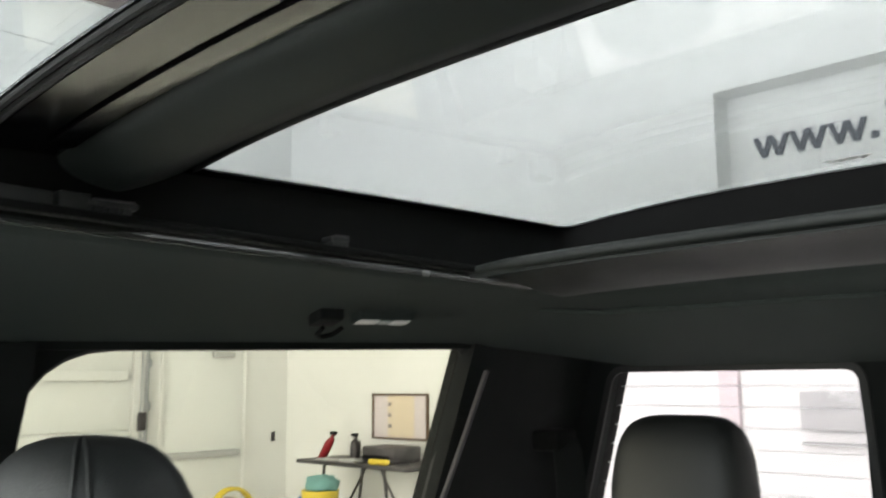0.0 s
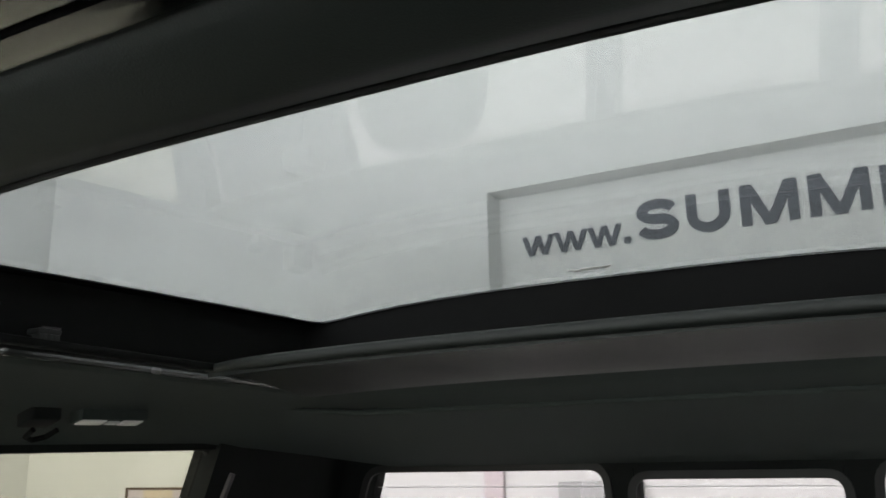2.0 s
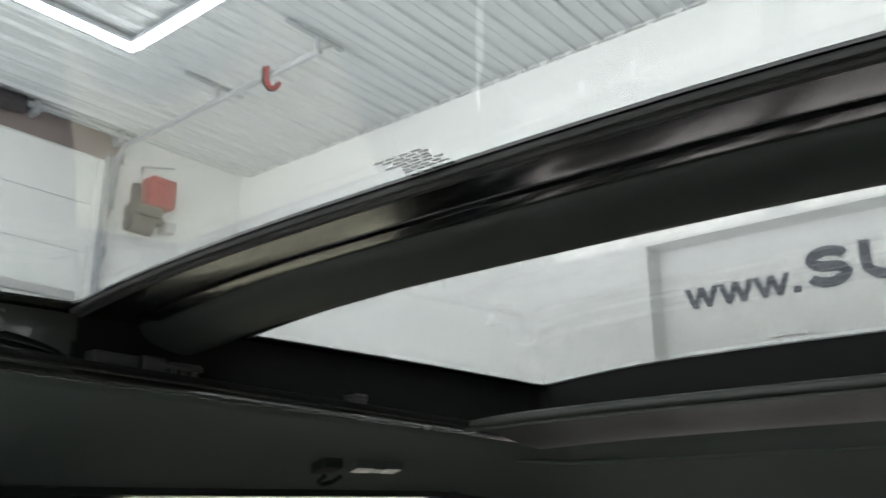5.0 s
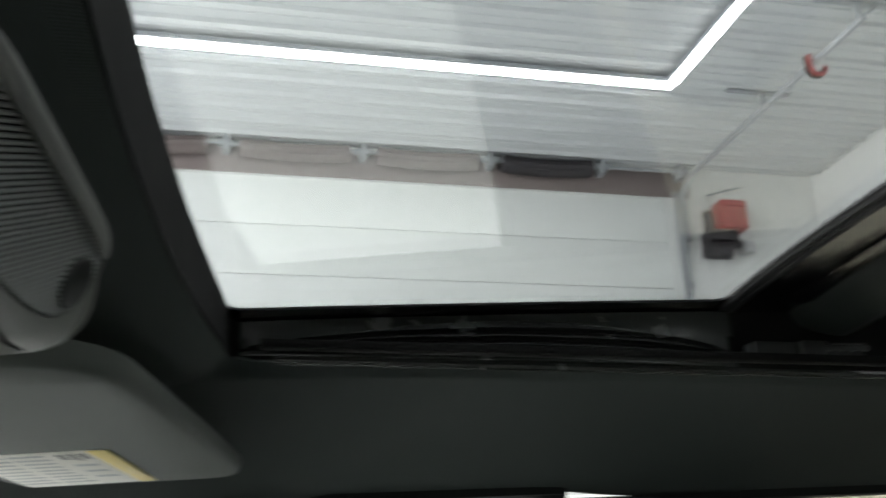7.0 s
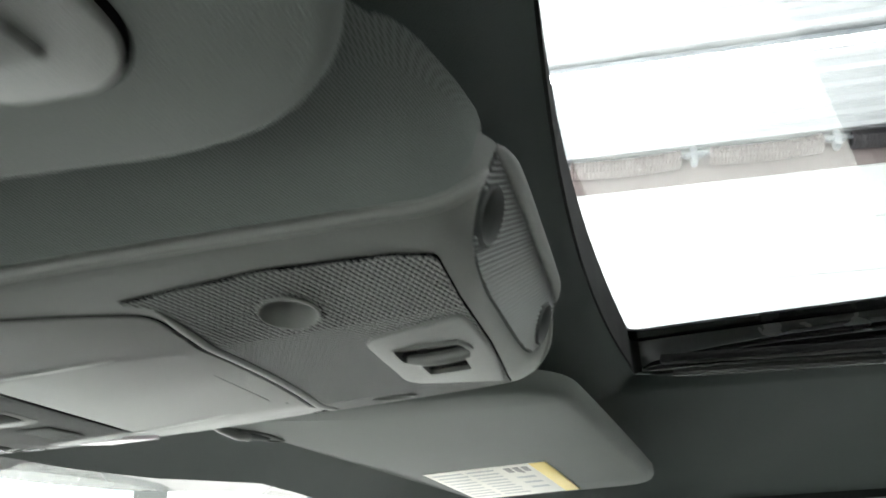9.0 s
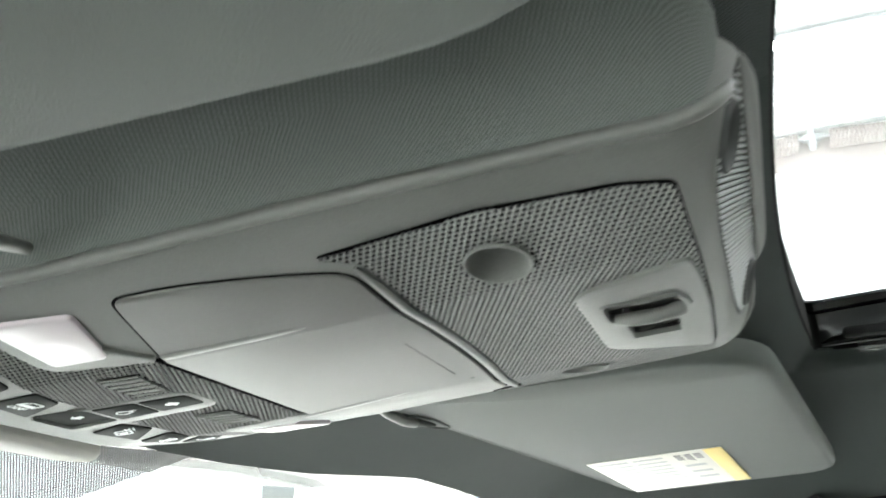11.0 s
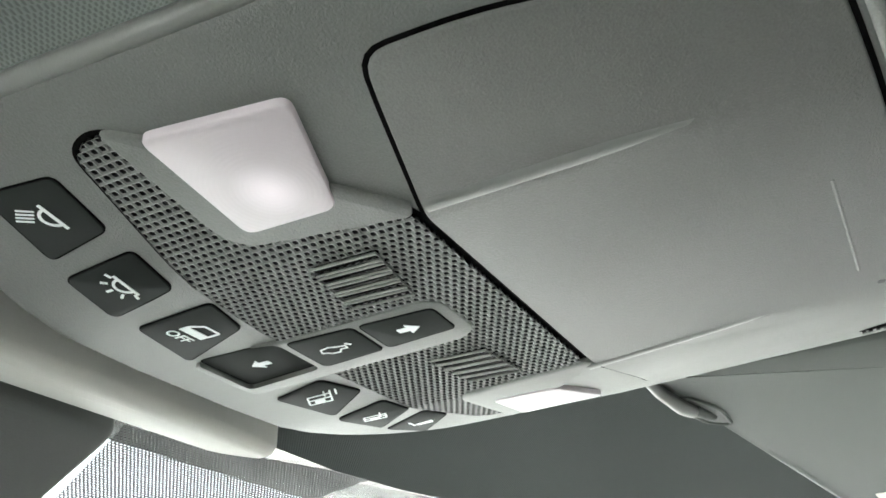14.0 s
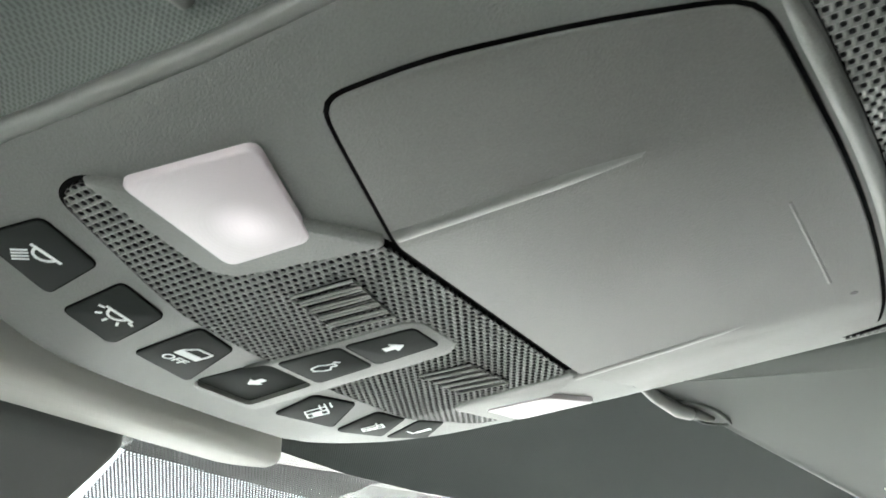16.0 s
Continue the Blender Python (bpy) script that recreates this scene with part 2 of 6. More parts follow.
def glow(name, colour, strength):
    m = bpy.data.materials.new(name)
    m.use_nodes = True
    b = m.node_tree.nodes["Principled BSDF"]
    b.inputs["Base Color"].default_value = (*colour, 1)
    b.inputs["Emission Color"].default_value = (*colour, 1)
    b.inputs["Emission Strength"].default_value = strength
    b.inputs["Roughness"].default_value = 0.4
    return m


# truck
M_CLOTH = dots(material("headliner_cloth", (0.048, 0.058, 0.055), 0.92, vary=0.14, scale=9, grain=1100, bump=0.3, spec=0.2), 0.0019, 0.0015, (0.030, 0.037, 0.034), 0.10, 0.00015)
M_PLASTIC = material("console_plastic", (0.118, 0.124, 0.115), 0.55, vary=0.42, scale=14, grain=2000, bump=0.6, spec=0.45)
M_DOORPL = material("console_lid_plastic", (0.110, 0.112, 0.105), 0.55, vary=0.45, scale=18, grain=2000, bump=0.6, spec=0.45)
M_PERF = material("perforated_plastic", (0.105, 0.110, 0.104), 0.40, vary=0.08, scale=20, grain=2500, bump=0.1, spec=0.55)
# near-black that stands for the shade inside pits and between ribs
M_PIT_SHADE = material("pit_shade_black", (0.016, 0.017, 0.017), 0.6, vary=0.1, bump=0, spec=0.2)
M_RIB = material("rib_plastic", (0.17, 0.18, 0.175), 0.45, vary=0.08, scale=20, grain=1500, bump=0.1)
M_RIBBED = material("ribbed_plastic", (0.030, 0.032, 0.031), 0.55, vary=0.06, scale=20, grain=1500, bump=0.1)
# paler copy of the console plastic: highlight of raised edges put into the colour
M_LIT_RIDGE = material("lit_ridge_plastic", (0.150, 0.156, 0.146), 0.42, vary=0.07, scale=14, grain=1500, bump=0.2, spec=0.5)
M_SHADE = material("shade_cloth", (0.0070, 0.0090, 0.0080), 0.55, vary=0.15, scale=9, grain=900, bump=0.3, spec=0.4)
M_BEAM = material("beam_cloth", (0.019, 0.023, 0.021), 0.62, vary=0.15, scale=9, grain=900, bump=0.3, spec=0.3)
M_SKIRT = dots(material("skirt_cloth", (0.150, 0.166, 0.156), 0.85, vary=0.12, scale=14, grain=900, bump=0.35, spec=0.2), 0.00125, 0.00095, (0.100, 0.113, 0.105), 0.10, 0.00006, ("Y", "Z"))
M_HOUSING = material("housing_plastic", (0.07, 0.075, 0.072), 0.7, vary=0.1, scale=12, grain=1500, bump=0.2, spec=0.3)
M_GAP = material("dark_gap", (0.004, 0.004, 0.004), 0.95, vary=0.1, bump=0, spec=0.03)
M_BUTTON = material("button_black", (0.0240, 0.0270, 0.0255), 0.75, vary=0.10, scale=60, grain=2500, bump=0.15, spec=0.06)
M_ICON = material("icon_white", (0.72, 0.75, 0.76), 0.5, vary=0.03, bump=0)
M_LENS = glow("lamp_lens", (0.52, 0.47, 0.50), 0.02)
nt = M_LENS.node_tree
tc, sp, ab, vd_, mr = (nt.nodes.new("ShaderNode" + k) for k in ("TexCoord", "SeparateXYZ", "Math", "VectorMath", "MapRange"))
cb_ = nt.nodes.new("ShaderNodeCombineXYZ")
ab.operation, vd_.operation = "ABSOLUTE", "DISTANCE"
vd_.inputs[1].default_value = (0.0745, 0.069, 0.0)          # the bulb behind the lens, from the console's origin
nt.links.new(tc.outputs["Object"], sp.inputs[0])
nt.links.new(sp.outputs["X"], ab.inputs[0])
nt.links.new(ab.outputs[0], cb_.inputs["X"])
nt.links.new(sp.outputs["Y"], cb_.inputs["Y"])
nt.links.new(cb_.outputs[0], vd_.inputs[0])
mr.inputs["From Max"].default_value = 0.0095
mr.inputs["To Min"].default_value, mr.inputs["To Max"].default_value = 0.55, 0.02
mr.interpolation_type = "SMOOTHSTEP"
nt.links.new(vd_.outputs["Value"], mr.inputs["Value"])
nt.links.new(mr.outputs[0], nt.nodes["Principled BSDF"].inputs["Emission Strength"])
ring, rise = nt.nodes.new("ShaderNodeMath"), nt.nodes.new("ShaderNodeBump")
ring.operation = "SINE"
scale_ = nt.nodes.new("ShaderNodeMath")
scale_.operation, scale_.inputs[1].default_value = "MULTIPLY", 2 * PI / 0.0011
rise.inputs["Strength"].default_value, rise.inputs["Distance"].default_value = 0.07, 0.0004
nt.links.new(vd_.outputs["Value"], scale_.inputs[0])
nt.links.new(scale_.outputs[0], ring.inputs[0])
nt.links.new(ring.outputs[0], rise.inputs["Height"])
nt.links.new(rise.outputs[0], nt.nodes["Principled BSDF"].inputs["Normal"])
M_LENSR = material("lens_white", (0.80, 0.78, 0.78), 0.25, vary=0.03, bump=0)
M_BLACK = material("black_trim", (0.005, 0.005, 0.005), 0.8, vary=0.12, scale=25, grain=900, bump=0.10, spec=0.12)
M_FRIT = material("black_glass_border", (0.006, 0.006, 0.007), 0.12, vary=0.1, bump=0, spec=0.4)
M_GUIDE = material("guide_plastic", (0.012, 0.013, 0.013), 0.5, vary=0.15, scale=40, grain=900, bump=0.1, spec=0.5)
M_STRIP = material("glossy_strip", (0.008, 0.008, 0.009), 0.16, vary=0.15, scale=6, grain=600, bump=0.02, spec=0.75)
M_RUBBER = material("black_rubber", (0.012, 0.012, 0.012), 0.65, vary=0.1, scale=30, grain=700, bump=0.15)
M_FOLD = material("black_folded_cloth", (0.038, 0.041, 0.040), 0.25, vary=0.12, scale=30, grain=1200, bump=0.1, spec=0.9)
M_PILLAR = material("pillar_trim_black", (0.007, 0.008, 0.008), 0.8, vary=0.12, scale=15, grain=900, bump=0.2, spec=0.2)
M_VISOR = material("visor_vinyl", (0.078, 0.088, 0.081), 0.72, vary=0.20, scale=10, grain=1300, bump=0.4, spec=0.3)
M_LEATHER = material("black_leather", (0.010, 0.0115, 0.0115), 0.55, vary=0.15, scale=25, grain=500, bump=0.35)
M_GREYCOVER = material("grey_cover_plastic", (0.44, 0.44, 0.41), 0.6, vary=0.05, scale=12, grain=1200, bump=0.12)
M_GREYDASH = material("dash_plastic", (0.20, 0.205, 0.20), 0.7, vary=0.1, scale=12, grain=1200, bump=0.2)
M_PRINT = material("screen_print", (0.10, 0.105, 0.105), 0.5, vary=0.1, scale=40, bump=0)
M_PAPER = material("label_paper", (0.72, 0.70, 0.64), 0.55, vary=0.03, scale=60, bump=0)
M_YELLOW = material("label_yellow", (0.72, 0.56, 0.16), 0.55, vary=0.04, scale=60, bump=0)
M_INK = material("label_ink", (0.22, 0.21, 0.20), 0.6, vary=0.05, bump=0)
M_CHROME = material("satin_metal", (0.55, 0.56, 0.57), 0.3, 1.0, vary=0.05, bump=0)
M_PAINT = material("truck_paint", (0.02, 0.021, 0.023), 0.25, vary=0.05, scale=4, bump=0, coat=0.6)
G_ROOF = glass("roof_glass", (0.45, 0.465, 0.475), 1.5)
G_SIDE = glass("side_glass", (0.46, 0.435, 0.355))
G_REAR = glass("rear_glass", (0.53, 0.485, 0.50), 1.15)
G_SCREEN = glass("screen_glass", (0.62, 0.65, 0.64))
G_FRONT = glass("windshield_glass", (0.92, 0.95, 0.94))
# hall
M_WALL = material("white_wall", (0.74, 0.75, 0.74), 0.7, vary=0.03, scale=0.9, grain=60, bump=0.06)
M_CEIL = material("ceiling_steel", (0.58, 0.60, 0.61), 0.5, vary=0.03, scale=1.2, grain=40, bump=0)
M_FLOOR = material("concrete_floor", (0.76, 0.76, 0.74), 0.30, vary=0.2, scale=0.8, grain=60, bump=0.1)
M_DOORW = material("white_door_panel", (0.78, 0.80, 0.79), 0.5, vary=0.02, scale=1.0, grain=120, bump=0.05)
M_STEEL = material("galvanised_steel", (0.36, 0.38, 0.40), 0.45, 0.35, vary=0.12, scale=8, grain=200, bump=0.05)
M_BROWN = material("brown_header", (0.20, 0.165, 0.160), 0.7, vary=0.12, scale=2, grain=80, bump=0.08)
M_RED = material("red_enamel", (0.30, 0.022, 0.03), 0.4, vary=0.1, scale=6, bump=0.02)
M_DARKM = material("dark_metal", (0.06, 0.055, 0.06), 0.5, 0.5, vary=0.15, scale=10, bump=0.05)
M_SIGN = material("sign_grey", (0.105, 0.115, 0.135), 0.5, vary=0.05, scale=3, bump=0.02)
M_TUBE = glow("tube_glow", (1.0, 1.0, 0.97), 52.0)
M_DAY = glow("daylight", (0.93, 0.97, 1.0), 3.2)
M_SEAM = material("seam_grey", (0.45, 0.46, 0.46), 0.7, vary=0.05, bump=0)
M_WOODFR = material("brown_wood", (0.10, 0.06, 0.035), 0.5, vary=0.2, scale=12, grain=150, bump=0.1)
M_BEIGE = material("beige_sheet", (0.66, 0.56, 0.42), 0.7, vary=0.05, scale=5, bump=0)
M_TEAL = material("teal_cloth", (0.16, 0.34, 0.33), 0.85, vary=0.2, scale=14, bump=0.3, grain=120)
M_YELP = material("yellow_plastic", (0.68, 0.52, 0.05), 0.45, vary=0.1, scale=10, bump=0.03)
M_BLUE = material("blue_plastic", (0.05, 0.13, 0.34), 0.45, vary=0.1, scale=10, bump=0.03)
M_LILAC = material("mauve_panel", (0.62, 0.56, 0.58), 0.7, vary=0.04, scale=2, bump=0.02)

# ---------------------------------------------------------------- hall: the large structure
def wall_with_holes(name, axis, at, thick, u0, u1, z0, z1, holes, mat, label):
    """A wall across axis (0: x, 1: y) from at to at + thick, with rectangular openings (u0, u1, z0, z1)."""
    bm = bmesh.new()
    us = sorted({u0, u1, *[h[0] for h in holes], *[h[1] for h in holes]})
    zs = sorted({z0, z1, *[h[2] for h in holes], *[h[3] for h in holes]})
    for a, b in zip(us, us[1:]):
        for c, d in zip(zs, zs[1:]):
            if any(h[0] <= a and b <= h[1] and h[2] <= c and d <= h[3] for h in holes):
                continue
            lo, hi = [0, 0, c], [0, 0, d]
            lo[axis], hi[axis] = min(at, at + thick), max(at, at + thick)
            lo[1 - axis], hi[1 - axis] = a, b
            box(bm, lo, hi)
    bmesh.ops.remove_doubles(bm, verts=bm.verts, dist=1e-5)
    return solo(name, bm, mat, label, "wall", "structure", car=False, smooth=0)


DOOR = (-4.9, 3.2, 0.0, 6.0)            # overhead door: y0, y1, z0, z1
MAN = (-6.40, -5.22, 0.0, 2.16)         # side door
REC = (-4.6, 3.03, 2.55, 4.147)         # sign niche in the rear wall: x0, x1, z0, z1
DEEP = 0.27
wall_with_holes("wall_east", 0, XD, 0.2, YB, YF, 0, ZC, [DOOR, MAN], M_WALL, "white painted hall wall with a tall overhead door")
wall_with_holes("wall_south", 1, YB, -0.2, XL, XD, 0, ZC, [REC], M_WALL, "white painted hall wall with a recessed sign niche")
wall_with_holes("wall_west", 0, XL, -0.2, YB, YF, 0, ZC, [], M_WALL, "plain white painted hall wall")
wall_with_holes("wall_north", 1, YF, 0.2, XL, XD, 0, ZC, [GATE], M_WALL, "white painted hall wall with a wide open gate")
bm = bmesh.new()
box(bm, (GATE[0] - 9, YF + 6.0, -1), (GATE[1] + 9, YF + 6.1, 12))
solo("backdrop", bm, M_DAY, "bright overcast daylight outside the open gate", "backdrop", "structure", car=False, smooth=0)
bm = bmesh.new()
box(bm, (GATE[0] - 9, YF + .2, -.12), (GATE[1] + 9, YF + 6.0, -.005))
solo("ground", bm, M_FLOOR, "pale concrete apron outside the gate", "ground", "structure", car=False, smooth=0)
bm = bmesh.new()
box(bm, (REC[0], YB - DEEP - .05, REC[2]), (REC[1], YB - DEEP, REC[3]))
box(bm, (REC[1], YB - DEEP - .05, REC[2] - .05), (REC[1] + .05, YB - .2, REC[3] + .05))
box(bm, (REC[0] - .05, YB - DEEP - .05, REC[2] - .05), (REC[0], YB - .2, REC[3] + .05))
box(bm, (REC[0], YB - DEEP - .05, REC[3]), (REC[1], YB - .2, REC[3] + .05))
box(bm, (REC[0], YB - DEEP - .05, REC[2] - .05), (REC[1], YB - .2, REC[2]))
solo("wall_niche", bm, M_WALL, "white lined sign niche in the wall", "wall", "structure", car=False, smooth=0)
bm = bmesh.new()
box(bm, (XL - .2, YB - .4, -.12), (XD + .2, YF + .2, 0))
solo("floor", bm, M_FLOOR, "smooth grey concrete hall floor", "floor", "structure", car=False, smooth=0)

# ribbed steel ceiling: ribs run along y
bm = bmesh.new()
rib, prof = 0.305, []
x = XL - 0.1
while x < XD + 0.1:
    prof += [(x, ZC + .0), (x + rib * .38, ZC), (x + rib * .41, ZC - .014), (x + rib * .45, ZC - .014), (x + rib * .48, ZC), (x + rib * .86, ZC), (x + rib * .89, ZC - .048), (x + rib * .97, ZC - .048)]
    x += rib
rows = [[bm.verts.new((px, y, pz)) for px, pz in prof] for y in (YB - .1, YF + .1)]
back = [[bm.verts.new((px, y, ZC + .10)) for px, pz in (prof[0], prof[-1])] for y in (YB - .1, YF + .1)]
for i in range(len(prof) - 1):
    bm.faces.new((rows[0][i], rows[0][i + 1], rows[1][i + 1], rows[1][i]))
bm.faces.new((back[0][0], back[0][1], back[1][1], back[1][0]))
bm.faces.new((rows[0][0], rows[1][0], back[1][0], back[0][0]))
bm.faces.new((rows[0][-1], rows[1][-1], back[1][1], back[0][1]))
solo("ceiling", bm, M_CEIL, "light grey ribbed steel ceiling panels", "ceiling", "structure", car=False, smooth=20)
# joint trim between ceiling and rear wall
bm = bmesh.new()
x = XL
while x < XD - .25:
    box(bm, (x, YB + .002, ZC - .05), (x + .24, YB + .022, ZC - .032))
    x += .305
solo("trim", bm, M_SEAM, "broken grey trim line under the ceiling edge", "trim", "structure", car=False, smooth=0)

# tube lights
for i, (a, b) in enumerate((((LED[1], LED[2]), (LED[1], LED[3])), ((LED[0], LED[2]), (LED[1] - .07, LED[2])), ((LED[0], LED[3]), (LED[1] - .07, LED[3])), ((LED[0], LED[2] + .07), (LED[0], LED[3] - .07)))):
    t = thing("tube_light", (*a, ZC - .1), "long glowing white tube light under the ribbed ceiling", "ceiling light", "ring of tube lights", car=False)
    along_y = a[0] == b[0]
    w = (.05, 0) if along_y else (0, .05)
    bm = bmesh.new()
    box(bm, (a[0] - w[0] - .01, a[1] - w[1] - .01, ZC - .10), (b[0] + w[0] + .01, b[1] + w[1] + .01, ZC - .049), .006)
    part("housing", bm, M_STEEL, t)
    bm = bmesh.new()
    tube(bm, [(a[0], a[1], ZC - .115), (b[0], b[1], ZC - .115)], .045, 12)
    part("tube", bm, M_TUBE, t, "glowing white tube")

# overhead door with its struts, tracks, shaft and drive
od = thing("overhead_door", (XD + .05, -.85, 0), "tall closed white sectional overhead door with grey struts", "garage door", car=False)
n = 10
for i in range(n):
    z0, z1 = DOOR[3] * i / n, DOOR[3] * (i + 1) / n
    bm = bmesh.new()
    box(bm, (XD + .03, DOOR[0] + .01, z0 + .003), (XD + .09, DOOR[1] - .01, z1 - .003), .006)
    part("panel", bm, M_DOORW, od)
for z in (.62, 1.13, 1.80, 4.25):
    bm = bmesh.new()
    box(bm, (XD - .045, DOOR[0] + .10, z - .05), (XD + .028, DOOR[1] - .1, z + .05), .01)
    part("strut", bm, M_SEAM if z > 3 else M_DOORW, od, "long stiffening strut")
bm = bmesh.new()
box(bm, (XD - .02, DOOR[0] - .3, DOOR[3] + .002), (XD - .002, DOOR[1] + .4, ZC - .05), .004)
solo("header_board", bm, M_BROWN, "brown header board above the overhead door", "header board", car=False, at=(XD - .01, -.85, DOOR[3]))
sh = thing("door_shaft", (XD - .14, -.85, 6.36), "steel torsion shaft with dark springs above the door", "door shaft", car=False)
bm = bmesh.new()
tube(bm, [(XD - .14, DOOR[0] - .25, 6.30), (XD - .14, DOOR[1] + .3, 6.30)], .020)
part("shaft", bm, M_STEEL, sh)
for y0, y1 in ((-3.86, -2.72), (-2.42, -1.20), (-.88, .37), (.75, 2.0)):
    bm = bmesh.new()
    pts = [(XD - .14 + .092 * math.cos(a), y0 + (y1 - y0) * k / 320, 6.265 - .03 * math.sin(PI * k / 320) + .092 * math.sin(a)) for k in range(321) for a in (k * 2 * PI / 10,)]
    tube(bm, pts, .021, 6)
    part("spring", bm, M_DARKM if y0 < -3 else M_BROWN, sh, "coiled torsion spring")
for y in (-5.05, -4.0, -2.57, -1.03, .53):
    bm = bmesh.new()
    box(bm, (XD - .20, y - .035, 6.20), (XD - .021, y + .035, 6.39), .012)
    box(bm, (XD - .18, y - .11, 6.27), (XD - .10, y + .11, 6.33), .015)
    part("bracket", bm, M_STEEL, sh)
for y in (-4.99,):
    tr = thing("door_track", (XD - .06, y, 0), "galvanised steel door track rising along the wall and under the ceiling", "door track", car=False)
    bm = bmesh.new()
    box(bm, (XD - .09, y - .05, 0), (XD - .004, y - .03, 6.05), .003)
    box(bm, (XD - .09, y + .02, 0), (XD - .075, y + .05, 6.05), .003)
    part("rail", bm, M_STEEL, tr)
    for z in lin(.5, 5.8, 12):
        bm = bmesh.new()
        box(bm, (XD - .06, y - .10, z - .05), (XD - .002, y - .052, z + .05), .004)
        part("bracket", bm, M_STEEL, tr)
    bm = bmesh.new()
    arc = [(XD - .06 - .28 * (1 - math.cos(a)), y - .10, 5.90 + .28 * math.sin(a)) for a in lin(0, PI / 2, 8)]
    tube(bm, [(XD - .06, y - .10, 5.4)] + arc + [(5.40, y - .10, 6.18)], .035, 8)
    part("ceiling_rail", bm, M_STEEL, tr, "round steel ceiling rail")
    for x in (5.45, 7.05):
        bm = bmesh.new()
        box(bm, (x - .02, y - .12, 6.18), (x + .02, y - .08, ZC - .034), .003)
        box(bm, (x - .02, y - .46, ZC - .060), (x + .05, y + .30, ZC - .034), .003)
        tube(bm, [(x, y - .1, 6.2), (x, y - .32, ZC - .05)], .012, 6)
        part("hanger", bm, M_STEEL, tr, "steel hanger bracket")
hp = thing("spring_bumper", (6.12, -5.09, 6.14), "red and black bumper strap hung on the ceiling rail", "bumper", car=False)
for dx, m in ((-.022, M_RED), (.024, M_BLACK)):
    bm = bmesh.new()
    tube(bm, [(6.12 + dx, -5.09 + .085 * math.cos(a), 6.12 + .10 * math.sin(a)) for a in lin(-PI * .98, PI * .02, 12)] + [(6.12 + dx, -5.005, 6.23)], .022, 8)
    part("strap", bm, m, hp)
op = thing("door_drive", (XD - .12, -5.65, 5.2), "red boxed door drive motor on a dark bracket", "door motor", car=False)
bm = bmesh.new()
box(bm, (XD - .34, -5.79, 5.50), (XD - .07, -5.44, 5.88), .025)
box(bm, (XD - .36, -5.76, 5.78), (XD - .33, -5.47, 5.84), .008)
part("housing", bm, M_RED, op, "red enamelled housing")
bm = bmesh.new()
box(bm, (XD - .28, -5.66, 5.36), (XD - .02, -5.27, 5.50), .02)
tube(bm, [(XD - .20, -5.24, 5.24), (XD - .20, -5.55, 5.24)], .115, 16)
tube(bm, [(XD - .2, -5.31, 5.30), (XD - .2, -5.31, 5.74)], .06, 12)
box(bm, (XD - .24, -5.72, 5.30), (XD - .10, -5.58, 5.38), .015)
part("motor", bm, M_DARKM, op, "dark motor block")
bm = bmesh.new()
box(bm, (XD - .22, -5.90, 5.24), (XD - .04, -5.76, 5.38), .01)
part("junction_box", bm, M_SEAM, op)
bm = bmesh.new()
tube(bm, [(XD - .05, -5.45, 5.6), (XD - .05, -5.45, 6.05), (XD - .05, -5.90, 6.18)], .014, 8)
part("conduit", bm, M_STEEL, op)

# side door in the door wall
md = thing("door_1", (XD + .02, -5.81, 0), "white steel side door with a push bar and closer", "door", kind="structure", car=False)
bm = bmesh.new()
box(bm, (XD + .03, MAN[0] + .05, .01), (XD + .08, MAN[1] - .05, MAN[3] - .05), .003)
part("leaf", bm, M_DOORW, md)
for lo, hi in (((XD - .015, MAN[0], 0), (XD + .12, MAN[0] + .045, MAN[3])), ((XD - .015, MAN[1] - .045, 0), (XD + .12, MAN[1], MAN[3])), ((XD - .015, MAN[0] + .046, MAN[3] - .045), (XD + .12, MAN[1] - .046, MAN[3]))):
    bm = bmesh.new()
    box(bm, lo, hi, .004)
    part("frame", bm, M_WALL, md)
bm = bmesh.new()
box(bm, (XD - .03, MAN[0] + .10, .84), (XD + .028, MAN[1] - .10, .92), .012)
part("push_bar", bm, M_SEAM, md)
bm = bmesh.new()
box(bm, (XD - .03, MAN[0] + .20, 2.02), (XD + .028, MAN[0] + .50, 2.09), .01)
part("closer", bm, M_SEAM, md)

cb = thing("control_box", (XD - .05, -4.99, 1.3), "small dark control box with a cable on the door track", "control box", car=False)
bm = bmesh.new()
box(bm, (XD - .16, -4.985, 1.20), (XD - .092, -4.90, 1.40), .012)
part("case", bm, M_DARKM, cb)
bm = bmesh.new()
tube(bm, [(XD - .12, -4.945, 1.39), (XD - .12, -4.955, 2.0), (XD - .11, -4.95, 3.2)], .009, 6)
part("cable", bm, M_SEAM, cb)

# sign lettering in the niche
def letters(name, body, size, place, spread, mat, parent, extrude=0.012, turn=None, label=""):
    """Flat block letters; place is the lower left of the line, turn lays the text's x, y, z into the world."""
    cu = bpy.data.curves.new(name, "FONT")
    cu.body, cu.size, cu.extrude, cu.space_character = body, size, extrude, spread
    cu.offset = size * 0.012
    tmp = bpy.data.objects.new(name, cu)
    scene.collection.objects.link(tmp)
    bpy.context.view_layer.update()
    me = bpy.data.meshes.new_from_object(tmp.evaluated_get(bpy.context.evaluated_depsgraph_get()))
    bpy.data.objects.remove(tmp)
    bm = bmesh.new()
    bm.from_mesh(me)
    return bm


sg = thing("wall_sign", (1.0, YB - DEEP, 3.6), "dark grey block letters of a web address in the niche", "sign", car=False)


BASE = 3.565


